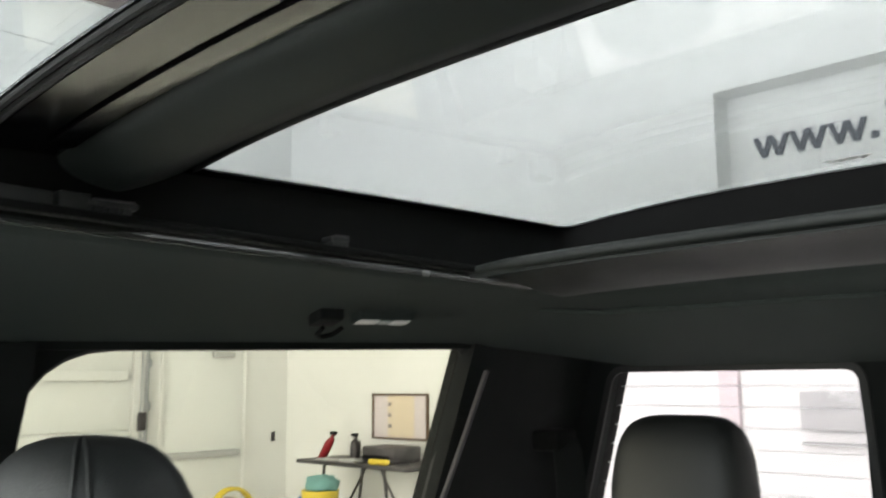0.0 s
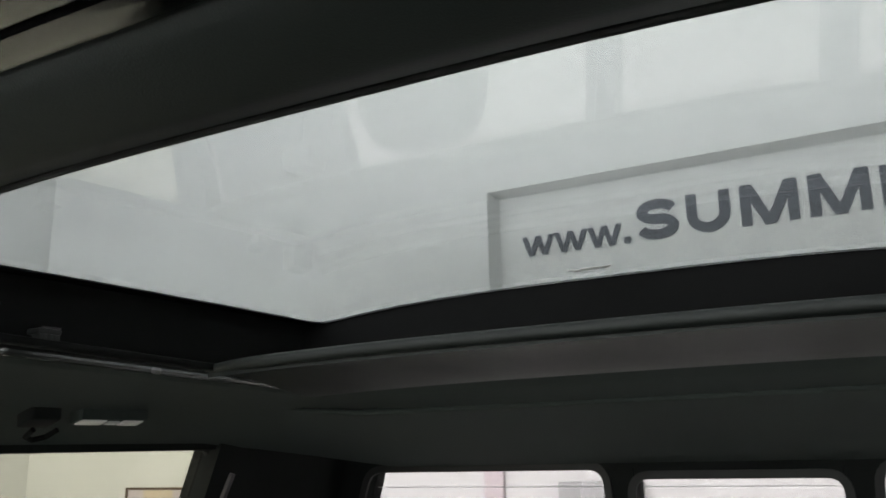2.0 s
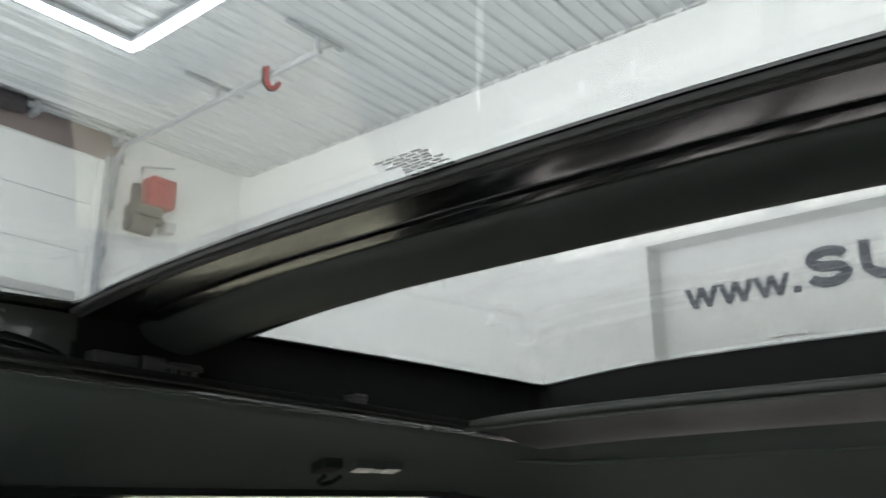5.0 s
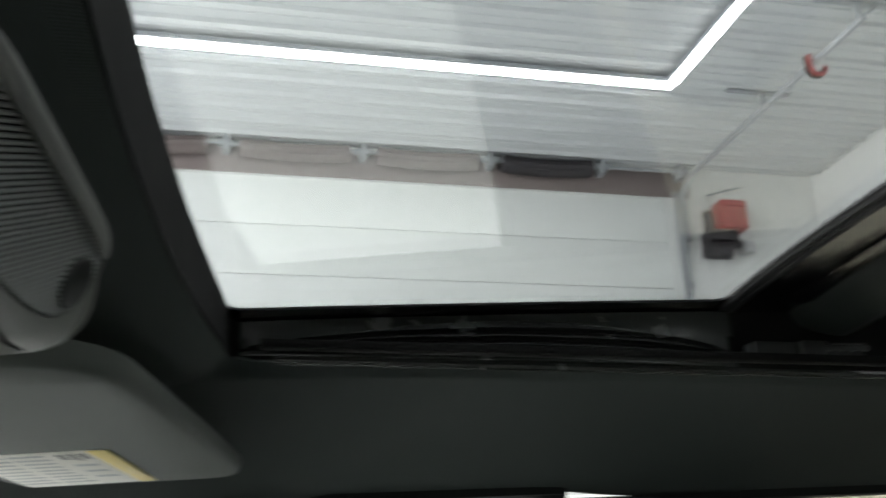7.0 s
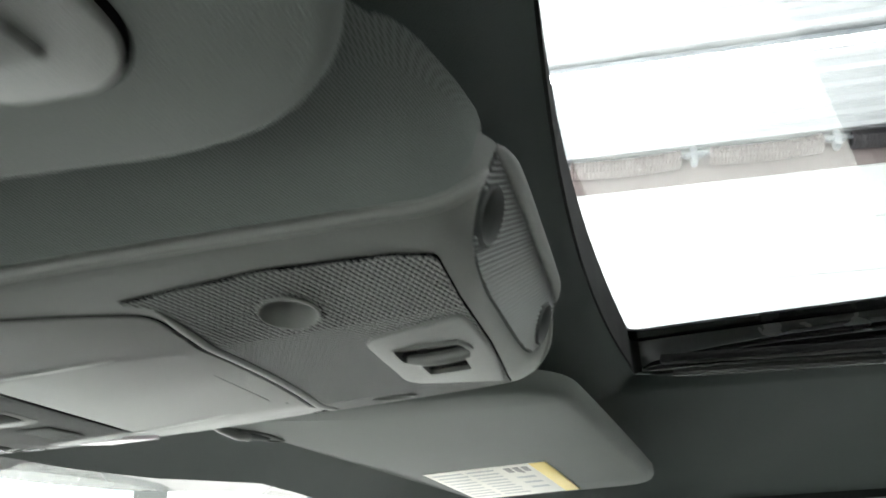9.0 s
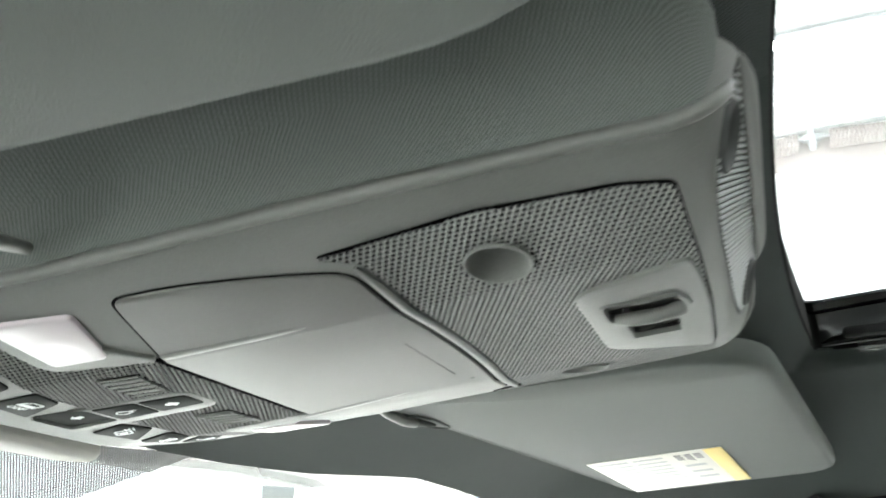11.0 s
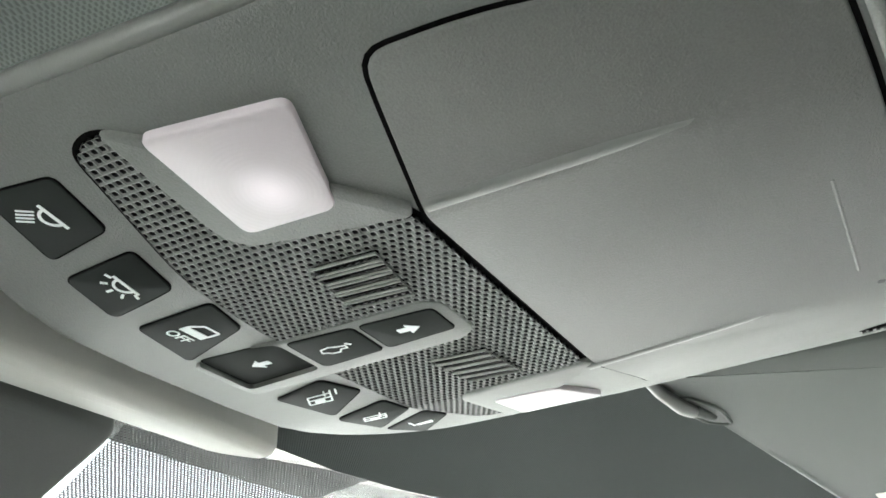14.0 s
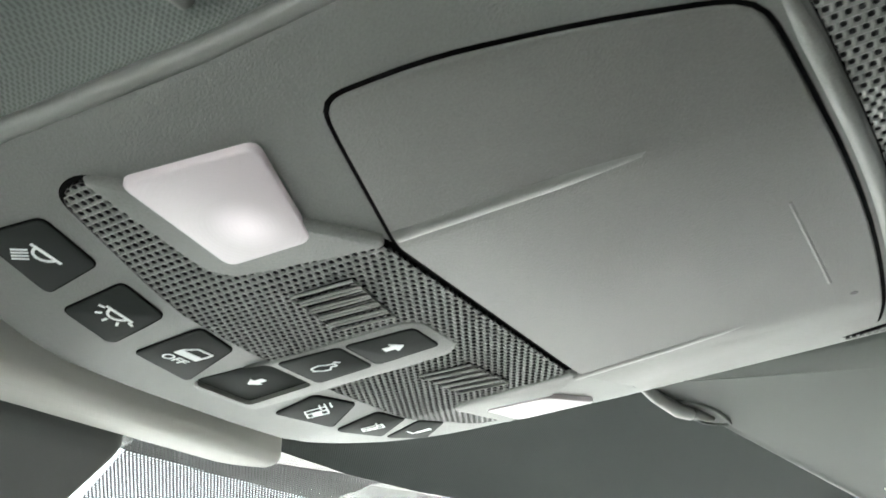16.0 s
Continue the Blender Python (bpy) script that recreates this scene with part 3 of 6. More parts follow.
def ribbon(bm, pts, w, depth, lift):
    """A thick stroke along points (x, z) on the niche's ground; the text reads towards -x."""
    n = len(pts)
    sides = []
    for i, p in enumerate(pts):
        a, b = Vector(pts[max(0, i - 1)]), Vector(pts[min(n - 1, i + 1)])
        d = (b - a).normalized()
        nrm = Vector((-d.y, d.x)) * w / 2
        sides.append((Vector(p) + nrm, Vector(p) - nrm))
    y0, y1 = YB - DEEP + .002, YB - DEEP + depth + lift
    vs = [[bm.verts.new((q.x, y, q.y)) for q in pr for y in (y0, y1)] for pr in sides]
    for A, B in zip(vs, vs[1:]):
        for a, b in ((0, 1), (1, 3), (3, 2), (2, 0)):
            bm.faces.new((A[a], A[b], B[b], B[a]))
    bm.faces.new((vs[0][0], vs[0][1], vs[0][3], vs[0][2]))
    bm.faces.new((vs[-1][0], vs[-1][1], vs[-1][3], vs[-1][2]))


def sign_letter(kind, xa, xb, h, w):
    """kind: strokes in a unit box; xa is the left end as it is read (the larger x)."""
    bm = bmesh.new()
    m = w / 2
    left, right = xa - m, xb + m
    P = lambda u, v: (left + (right - left) * u, BASE + m + (h - w) * v)
    strokes, slants = [], []
    if kind == "w":
        a, b, c = .0, .255, .5
        slants = [((a, 1), (b, 0)), ((c, 1), (b, 0)), ((c, 1), (1 - b, 0)), ((1, 1), (1 - b, 0))]
    elif kind == "M":
        strokes = [[(0, -.13), (0, 1.13)], [(1, 1.13), (1, -.13)]]
        slants = [((.03, 1), (.5, 0)), ((.97, 1), (.5, 0))]
    elif kind == "I":
        strokes = [[(.5, -.13), (.5, 1.13)]]
    elif kind == "T":
        strokes = [[(-.1, 1), (1.1, 1)], [(.5, 1), (.5, -.13)]]
    elif kind == "U":
        strokes = [[(0, 1.13), (0, .42)] + [(.5 - .5 * math.cos(a), .42 - .42 * math.sin(a)) for a in lin(.1, PI - .1, 16)] + [(1, .42), (1, 1.13)]]
    elif kind == "S":
        top = [(.5 + .48 * math.cos(a), .755 + .245 * math.sin(a)) for a in lin(radians(12), radians(255), 18)]
        low = [(.5 + .5 * math.cos(a), .25 + .255 * math.sin(a)) for a in lin(radians(75), radians(-168), 18)]
        strokes = [top + low]
    else:
        strokes = [[((xa - left) / (right - left), 0), ((xb - left) / (right - left), 0)]]
    # slanting strokes are cut level at the base line and at the top
    for k, (p, q) in enumerate(slants):
        wx = w * 1.08
        L, R = xa - wx / 2, xb + wx / 2
        pts = []
        for u, v in (p, q):
            x, z = L + (R - L) * u, BASE + h * v
            pts.append(((x - wx / 2, z), (x + wx / 2, z)))
        ring = [pts[0][0], pts[0][1], pts[1][1], pts[1][0]]
        vs = [[bm.verts.new((x, y, z)) for x, z in ring] for y in (YB - DEEP + .002, YB - DEEP + .021 + .0006 * k)]
        bm.faces.new(vs[0])
        bm.faces.new(vs[1][::-1])
        for i in range(4):
            bm.faces.new((vs[0][i], vs[0][(i + 1) % 4], vs[1][(i + 1) % 4], vs[1][i]))
    for k, st in enumerate(strokes):
        ribbon(bm, [P(*q) for q in st], w, .02, .0006 * k)
    return bm


for ch, a, b, h, w in (("w", 2.810, 2.500, .182, .045), ("w", 2.500, 2.190, .182, .045), ("w", 2.190, 1.880, .182, .045), (".", 1.862, 1.802, .055, .055), ("S", 1.750, 1.388, .350, .086), ("U", 1.322, .970, .350, .086),
                       ("M", .890, .450, .345, .082), ("M", .376, -.062, .345, .082), ("I", -.127, -.232, .345, .092), ("T", -.252, -.610, .345, .082)):
    part("letter", sign_letter(ch, a, b, h, w), M_SIGN, sg, smooth=0)

# ---------------------------------------------------------------- truck: roof and glass
def zroof(x, y):
    return 1.861 + .036 * (-y) - .0196 * y * y + .015 * (1 - (min(abs(x), .385) / .36) ** 3)


GF, GR = (.003, -.388), (-.570, -1.092)      # sight openings of the two panels, front to rear
XG = .362                                     # half width of the sight openings


def bow(x):
    """The front edge of the roof opening runs forward in the middle."""
    return .028 * (1 - (x / .36) ** 2)


def glass_panel(name, y0, y1, front_bow, label, grow, rear_grow):
    t = thing(name, (0, (y0 + y1) / 2, 1.88), label, "sunroof")
    bm = bmesh.new()
    us, vs = lin(-.44, .44, 25), lin(0, 1, 17)

    def f(u, v):
        y = (y0 + grow + front_bow * bow(u)) * (1 - v) + (y1 - rear_grow) * v
        return (u, y, zroof(u, y) + .0035)
    sheet(bm, f, us, vs, (0, 0, .004))
    part("pane", bm, G_ROOF, t, "tinted glass pane")
    # printed black border under the pane
    half = XG if front_bow else XG + .010
    inner = []
    for x in lin(-half, half, 21):
        inner.append((x, y0 + front_bow * bow(x)))
    corner = list(inner) + [(half, y0 + (y1 - y0) * k / 6) for k in range(1, 6)] + [(x, y1) for x in lin(half, -half, 15)] + [(-half, y1 + (y0 - y1) * k / 6) for k in range(1, 6)]
    rr_ = .012 if front_bow else .022
    rad = [.012] + [0] * 19 + [.012] + [0] * 5 + [rr_] + [0] * 13 + [rr_] + [0] * 5
    loop = rpoly(corner, rad, 6)
    bm = bmesh.new()
    n = len(loop)
    c = Vector((0, (y0 + y1) / 2))
    ring_a, ring_b = [], []
    for x, y in loop:
        d = Vector((x, y)) - c
        sx = (.438 / abs(d.x)) if abs(d.x) > 1e-6 else 1e9
        ly = (y0 + grow + front_bow * bow(min(abs(x), .36)) - c.y) if d.y > 0 else (c.y - (y1 - rear_grow))
        sy = (ly - .002) / abs(d.y) if abs(d.y) > 1e-6 else 1e9
        k = min(sx, sy)
        q = c + d * k
        ring_a.append((x, y))
        ring_b.append((q.x, q.y))
    lv = []
    for ring, dz in ((ring_a, .0024), (ring_b, .0024), (ring_b, .0004), (ring_a, .0004)):
        lv.append([bm.verts.new((x, y, zroof(x, y) + dz)) for x, y in ring])
    for A, B in zip(lv, lv[1:] + lv[:1]):
        for i in range(n):
            bm.faces.new((A[i], A[(i + 1) % n], B[(i + 1) % n], B[i]))
    part("border", bm, M_FRIT, t, "glossy black printed border")
    return t, loop


front_glass, front_loop = glass_panel("front_sunroof_panel", GF[0], GF[1], 1.0, "tinted front sunroof pane with a black border", .05, .078)
rear_glass, rear_loop = glass_panel("rear_sunroof_panel", GR[0], GR[1], 0.0, "tinted rear sunroof pane with a black border", .098, .08)


def print_bars(parent, cx, cy, w, h, rows_, mat=M_INK):
    """Unreadable small print as bars on a pane's lower face."""
    for i in range(rows_):
        y = cy + h * (.5 - (i + .5) / rows_)
        k = random.uniform(.55, 1)
        bm = bmesh.new()
        x0 = cx - w / 2 + random.uniform(0, .15) * w
        for a in range(4):
            xa, xb = x0 + w * k * a / 4, x0 + w * k * (a + random.uniform(.6, .9)) / 4
            vs = [bm.verts.new((x, yy, zroof(x, yy) + .0030 + dz)) for dz in (0, .0004) for x, yy in ((xa, y), (xb, y), (xb, y - h / rows_ * .55), (xa, y - h / rows_ * .55))]
            for q in ((0, 1, 2, 3), (7, 6, 5, 4), (0, 4, 5, 1), (1, 5, 6, 2), (2, 6, 7, 3), (3, 7, 4, 0)):
                bm.faces.new([vs[j] for j in q])
        part("print", bm, mat, parent, "small dark printed mark", smooth=0)


print_bars(front_glass, -.004, -.374, .038, .024, 7, M_SEAM)
print_bars(rear_glass, .02, -1.055, .05, .012, 3)

# frame round the opening and the beam between the panes
RIM_X, RIM_F, RIM_R = .387, .003, -1.096


def rim_z(y):
    return 1.831 - .031 * min(1, max(0, -y / 1.05))


opening = rpoly([(x, RIM_F + bow(min(abs(x), .36))) for x in lin(-RIM_X, RIM_X, 23)] + [(RIM_X, RIM_R * k / 8) for k in range(1, 8)] + [(x, RIM_R) for x in lin(RIM_X, -RIM_X, 15)] + [(-RIM_X, RIM_R * k / 8) for k in range(7, 0, -1)], [.075] + [0] * 21 + [.075] + [0] * 7 + [.03] + [0] * 13 + [.03] + [0] * 7, 7)
bm = bmesh.new()
n = len(opening)
wide = inset(opening, -.012)
lv = [[bm.verts.new((x, y, rim_z(y) + dz)) for x, y in ring] for ring, dz in ((inset(opening, .0015), .0008), (inset(opening, .0015), .050), (wide, .050), (wide, .0008))]
for L in (lv[1], lv[2]):
    for v in L:
        v.co.z = zroof(min(abs(v.co.x), .44), v.co.y) + .0012
for A, B in zip(lv, lv[1:] + lv[:1]):
    for i in range(n):
        bm.faces.new((A[i], A[(i + 1) % n], B[(i + 1) % n], B[i]))
solo("sunroof_frame", bm, M_BLACK, "black frame wall round the roof opening", "sunroof frame", "structure")

bm = bmesh.new()
prof = [(-.461, .0), (-.463, -.006), (-.467, -.0105), (-.474, -.0145), (-.484, -.0180), (-.495, -.0205), (-.503, -.0218), (-.508, -.0222), (-.513, -.0214), (-.524, -.0178), (-.538, -.0122), (-.550, -.0068), (-.558, -.0026), (-.564, .0)]
rows = [[bm.verts.new((x, y, zroof(x, y) + z)) for y, z in prof] for x in lin(-.394, .394, 25)]
for A, B in zip(rows, rows[1:]):
    for j in range(len(prof)):
        k = (j + 1) % len(prof)
        bm.faces.new((A[j], A[k], B[k], B[j]))
bm.faces.new(rows[0])
bm.faces.new(rows[-1][::-1])
beam = solo("roof_beam", bm, M_BEAM, "dark cloth-covered beam between the two roof panes", "roof beam", "structure", at=(0, -.48, 1.85))
for y, r, dz in ((-.5665, .0022, -.0010), (-.3915, .0026, -.0020), (-.3975, .0030, -.0036)):
    bm = bmesh.new()
    tube(bm, [(x, y, zroof(x, y) + dz) for x in lin(-.37, .37, 21)], r, 8)
    part("seal", bm, M_RUBBER, beam, "black rubber seal")
for s in (1, -1):
    bm = bmesh.new()
    sheet(bm, lambda u, v, s=s: (s * (.353 + .057 * u), -.392 - .172 * v, zroof(.353 + .057 * u, -.392 - .172 * v) + .0002), lin(0, 1, 5), lin(0, 1, 7), (0, 0, .0014))
    part("end_cap", bm, M_FRIT, beam, "black end cap under the pane corner")
# the glossy edge strips of the two panes, one a little lower than the other
for y0, y1, dz, half in ((-.4015, -.4350, -.0046, .352), (-.4385, -.4565, -.0066, .350)):
    bm = bmesh.new()

    def strip(u, v, y0=y0, y1=y1, dz=dz, half=half):
        y = y0 + (y1 - y0) * v
        taper = 1 - .05 * abs(v - .5) ** 2
        return (u * half * taper, y, zroof(u * half, y) + dz - .0008 * math.sin(PI * v))
    sheet(bm, strip, lin(-1, 1, 25), lin(0, 1, 5), (0, 0, .0030))
    part("edge_strip", bm, M_STRIP, beam, "glossy black edge strip of the pane")

# side rails with the folded cloth strips beside the front pane, guides beside the rear one
for s in (1, -1):
    r = thing("sunroof_rail", (s * .378, -.5, 1.84), "black sunroof guide rail with folded cloth strip", "sunroof rail", "sunroof rails")
    bm = bmesh.new()
    box(bm, (s * .366 - .006, -1.05, 1.838), (s * .366 + .006, -.02, 1.845), .002)
    for v in bm.verts:
        v.co.z = rim_z(v.co.y) + .004 + (v.co.z - 1.838)
    part("rail", bm, M_BLACK, r)
    # pleated cloth curtain between the pane's edge and the rim: three folds that run together at both ends
    bm = bmesh.new()

    def pleat(u, k, s=s):
        y = -.006 - .398 * u
        w = max(0.0, 4 * u * (1 - u)) ** .55
        ridges = [0.0] + [.86 + (b - .86) * w for b in (.34, .52, .70)] + [.96]
        i, t = min(3, int(k)), k - min(3, int(k))
        v = ridges[i] + (ridges[i + 1] - ridges[i]) * t
        depth = (.001 + .0105 * w) * (.9, 1.0, 1.0, .5)[i]
        x = depth * (t ** 1.5 if i == 0 else -.12 + 1.12 * smooth01(t))
        if t > .97 and i < 3:
            x = depth * .55
        top, low = zroof(.37, y) - .001, rim_z(y) + .0015
        wave = .006 * math.sin(y * 23 + 1.7 * i) + .003 * math.sin(y * 71 + i)
        return (s * (.384 - .003 * w - x), y, top + (low - top) * (v + wave * w * (1 if 0 < i < 3 else .3)))
    sheet(bm, pleat, lin(0, 1, 56), [i + t for i in range(4) for t in (0, .1, .22, .36, .5, .64, .76, .86, .92, .96, .98)] + [4.0], (s * .002, 0, 0))
    part("curtain", bm, M_FOLD, r, "pleated glossy black cloth curtain", smooth=75)
    # blocks and clips of the shade's guide
    for ya, yb, za, zb in ((-.412, -.452, .008, .022), (-.456, -.480, .010, .024), (-1.040, -1.075, .012, .030)):
        bm = bmesh.new()
        box(bm, (s * .374 - .007, yb, 0), (s * .374 + .009, ya, .001), 0)
        for v in bm.verts:
            v.co.z = rim_z(v.co.y) + (za if v.co.z < .0005 else zb)
        bmesh.ops.bevel(bm, geom=bm.edges[:], offset=.0015, segments=2, affect="EDGES", profile=.5)
        part("guide_block", bm, M_GUIDE, r, "dark grey guide block")
    for y, w in ((-.497, .020), (-.718, .011), (-.985, .009)):
        bm = bmesh.new()
        box(bm, (s * .372 - .006, y - w, rim_z(y) + .016), (s * .372 + .010, y + w, rim_z(y) + .021), .0015)
        for k in (-1, 0, 1):
            box(bm, (s * .371 - .005, y + k * w * .55 - .0035, rim_z(y) + .009), (s * .371 + .006, y + k * w * .55 + .0035, rim_z(y) + .0165), .001)
        clip = part("guide_clip", bm, M_GUIDE, r, "dark guide clip with three teeth")
        bm = bmesh.new()
        tube(bm, [(s * .3655, y - w * .8, rim_z(y) + .0215), (s * .3655, y + w * .8, rim_z(y) + .0215)], .0008, 6)
        part("spring_wire", bm, M_DARKM, clip, "thin metal spring wire")
    bm = bmesh.new()
    tube(bm, [(s * .388, y, rim_z(y) + .001) for y in lin(-.03, -1.05, 20)], .0035, 8)
    part("edge_piping", bm, M_FOLD, r, "glossy edge piping")

# roll-back sunshade
sd = thing("sunshade", (0, -.98, 1.81), "dark cloth sunshade rolled back under the rear pane", "sunshade")
bm = bmesh.new()
SY = -.905


def shade(u, v):
    """A shallow cloth panel: its front edge rolls under, its ends dip to the guides."""
    y = SY - .185 * v
    sag = .0055 * (1 - abs(u) ** 3)
    roll = .006 * (1 - smooth01(v / .06))
    return (u * (.372 + .008 * v), y, rim_z(y) + .0035 + sag - roll - .013 * smooth01((v - .2) / .8))


sheet(bm, shade, lin(-1, 1, 29), [0, .01, .02, .04, .06, .1, .2, .35, .5, .65, .8, .9, 1], (0, 0, .006))
part("panel", bm, M_SHADE, sd)
bm = bmesh.new()
tube(bm, [(u * .374, SY + .001, rim_z(SY) + .0065 + .0055 * (1 - abs(u) ** 3)) for u in lin(-1, 1, 29)], [.003, .005] + [.0062] * 25 + [.005, .003], 12)
part("pull_bar", bm, M_SHADE, sd, "rounded leading bar")
# stepped rear ledges of the opening, behind the shade
for y, z, rr in ((-1.086, .030, .0045), (-1.080, .016, .0038)):
    bm = bmesh.new()
    tube(bm, [(x, y, rim_z(y) + z + .006 * (1 - (x / .36) ** 2)) for x in lin(-.36, .36, 21)], rr, 10)
    part("rear_ledge", bm, M_GUIDE, sd, "glossy rear ledge strip")

# steel roof skin over the cab
SIDE_X, SIDE_Z = .665, 1.742
HEADER = [(0, .438), (.06, .438), (.12, .437), (.20, .434), (.26, .424), (.30, .410), (.34, .390), (.37, .355), (.395, .326), (.46, .312), (.52, .301), (.574, .285), (.615, .16), (.64, -.02)]


def cab_edge():
    """The lower outline of the headliner: windscreen header, side window tops, rear window top."""
    right = [(x, y, 1.775 - .028 * (x / .64) ** 4) for x, y in HEADER]
    right += [(SIDE_X, y, SIDE_Z + .010 * smooth01((y + .42) / .10)) for y in lin(-.08, -1.22, 24)]
    right += [(.650, -1.30, 1.735), (.630, -1.42, 1.722), (.60, -1.52, 1.708)]
    right += [(x, -1.555, 1.700) for x in lin(.56, .04, 14)]
    left = [(-x, y, z) for x, y, z in right[:0:-1]]
    return right + left


edge = cab_edge()
# ---- headliner: from the rim of the opening out to the cab's edge
bm = bmesh.new()
cen = Vector((0, -.53))


def ang(p):
    return math.atan2((p[0] - cen.x) / .387, (p[1] - cen.y) / .54)


angs = lin(-PI, PI, 241)[:-1]


def sample(loop, zf):
    """The loop's point in each direction from the middle of the opening."""
    pts = sorted([(ang(p), p[0], p[1], zf(p)) for p in loop])
    pts = [(pts[-1][0] - 2 * PI, *pts[-1][1:])] + pts + [(pts[0][0] + 2 * PI, *pts[0][1:])]
    out, j = [], 0
    for a in angs:
        while pts[j + 1][0] < a:
            j += 1
        p, q = pts[j], pts[j + 1]
        t = (a - p[0]) / max(1e-9, q[0] - p[0])
        out.append(Vector([p[i] + (q[i] - p[i]) * t for i in (1, 2, 3)]))
    return out


ring_in = sample(opening, lambda p: rim_z(p[1]))
ring_out = sample(edge, lambda p: p[2])
LEVELS = [0, .02, .05, .10, .18, .28, .40, .52, .64, .76, .88, .95, 1.0]
loops = []
for k in LEVELS:
    row = []
    for a, b in zip(ring_in, ring_out):
        p = a.lerp(b, k)
        side = smooth01((abs(b.x) - .44) / .20)
        fore = .36 * smooth01(k / .07) + .64 * k if b.y > -.1 else k
        drop = fore + (k ** 1.25 - fore) * side
        p.z = a.z + (b.z - a.z) * drop - .006 * smooth01(k / .05) * (1 - k) + (.004 + .006 * side) * math.sin(PI * k)
        row.append(bm.verts.new(p))
    loops.append(row)
top = [bm.verts.new(v.co + Vector((0, 0, .018))) for v in loops[-1]]
topi = [bm.verts.new(v.co + Vector((0, 0, .002))) for v in loops[0]]
mid = [bm.verts.new((a.co + b.co) / 2 + Vector((0, 0, .012))) for a, b in zip(top, topi)]
loops += [top, mid, topi, loops[0]]
n = len(angs)
for A, B in zip(loops, loops[1:]):
    for i in range(n):
        bm.faces.new((A[i], A[(i + 1) % n], B[(i + 1) % n], B[i]))
solo("headliner", bm, M_CLOTH, "dark woven headliner round the roof opening", "headliner", "structure", smooth=50)


bm = bmesh.new()
line = [(x, -1.195 - .012 * (1 - (x / .5) ** 2) * .6 + .05 * max(0, abs(x) - .36) ** 1.2 * 3, 1.7750 + .10 * max(0, abs(x) - .40)) for x in lin(-.52, .52, 33)]
tube(bm, line, [.002, .004, .006] + [.008] * 27 + [.006, .004, .002], 12, flat=.55)
solo("headliner_ridge", bm, M_CLOTH, "soft rolled ridge of the dark rear headliner", "headliner", "structure", smooth=60, at=(0, -1.2, 1.78))


bm = bmesh.new()
outer = sample([(p[0] * 1.075, p[1] * 1.0 + (.03 if p[1] > -.1 else -.05 if p[1] < -1.2 else 0)) for p in edge], lambda p: 1.79 - .02 * max(0, p[1]))
inner = sample([(.44 * (1 if p[0] > 0 else -1) if abs(p[0]) > .43 else p[0], p[1]) for p in [(-.44, .085), (.44, .085), (.44, -1.165), (-.44, -1.165)] + [(x, .085) for x in lin(-.4, .4, 9)] + [(x, -1.165) for x in lin(-.4, .4, 9)] + [(s * .44, y) for s in (1, -1) for y in lin(.0, -1.1, 14)]], lambda p: zroof(min(abs(p[0]), .44), p[1]) + .004)
loops = []
for k in (0, .25, .5, .75, 1):
    loops.append([bm.verts.new((a.x + (b.x - a.x) * k, a.y + (b.y - a.y) * k, a.z + (b.z - a.z) * k ** 2.2)) for a, b in zip(inner, outer)])
low = [bm.verts.new(v.co - Vector((0, 0, .014))) for v in loops[-1]]
lowi = [bm.verts.new(v.co - Vector((0, 0, .010))) for v in loops[0]]
loops += [low, lowi, loops[0]]
for A, B in zip(loops, loops[1:]):
    for i in range(n):
        bm.faces.new((A[i], A[(i + 1) % n], B[(i + 1) % n], B[i]))
solo("roof_skin", bm, M_PAINT, "dark painted steel truck roof", "truck roof", "structure", smooth=50)

# ---------------------------------------------------------------- truck: sides, windows, rear, front
def quad_frame(bm, outer, inner, thick):
    """A flat ring between two outlines of equal length, given thickness along a vector."""
    t = Vector(thick)
    lv = [[bm.verts.new(Vector(p) + o) for p in ring] for ring, o in ((outer, Vector()), (inner, Vector()), (inner, t), (outer, t))]
    n = len(outer)
    for A, B in zip(lv, lv[1:] + lv[:1]):
        for i in range(n):
            bm.faces.new((A[i], A[(i + 1) % n], B[(i + 1) % n], B[i]))
    return bm


def side_x(z):
    """Half width of the cab's glass at a height: the sides lean in."""
    return .665 + (1.742 - z) * .30


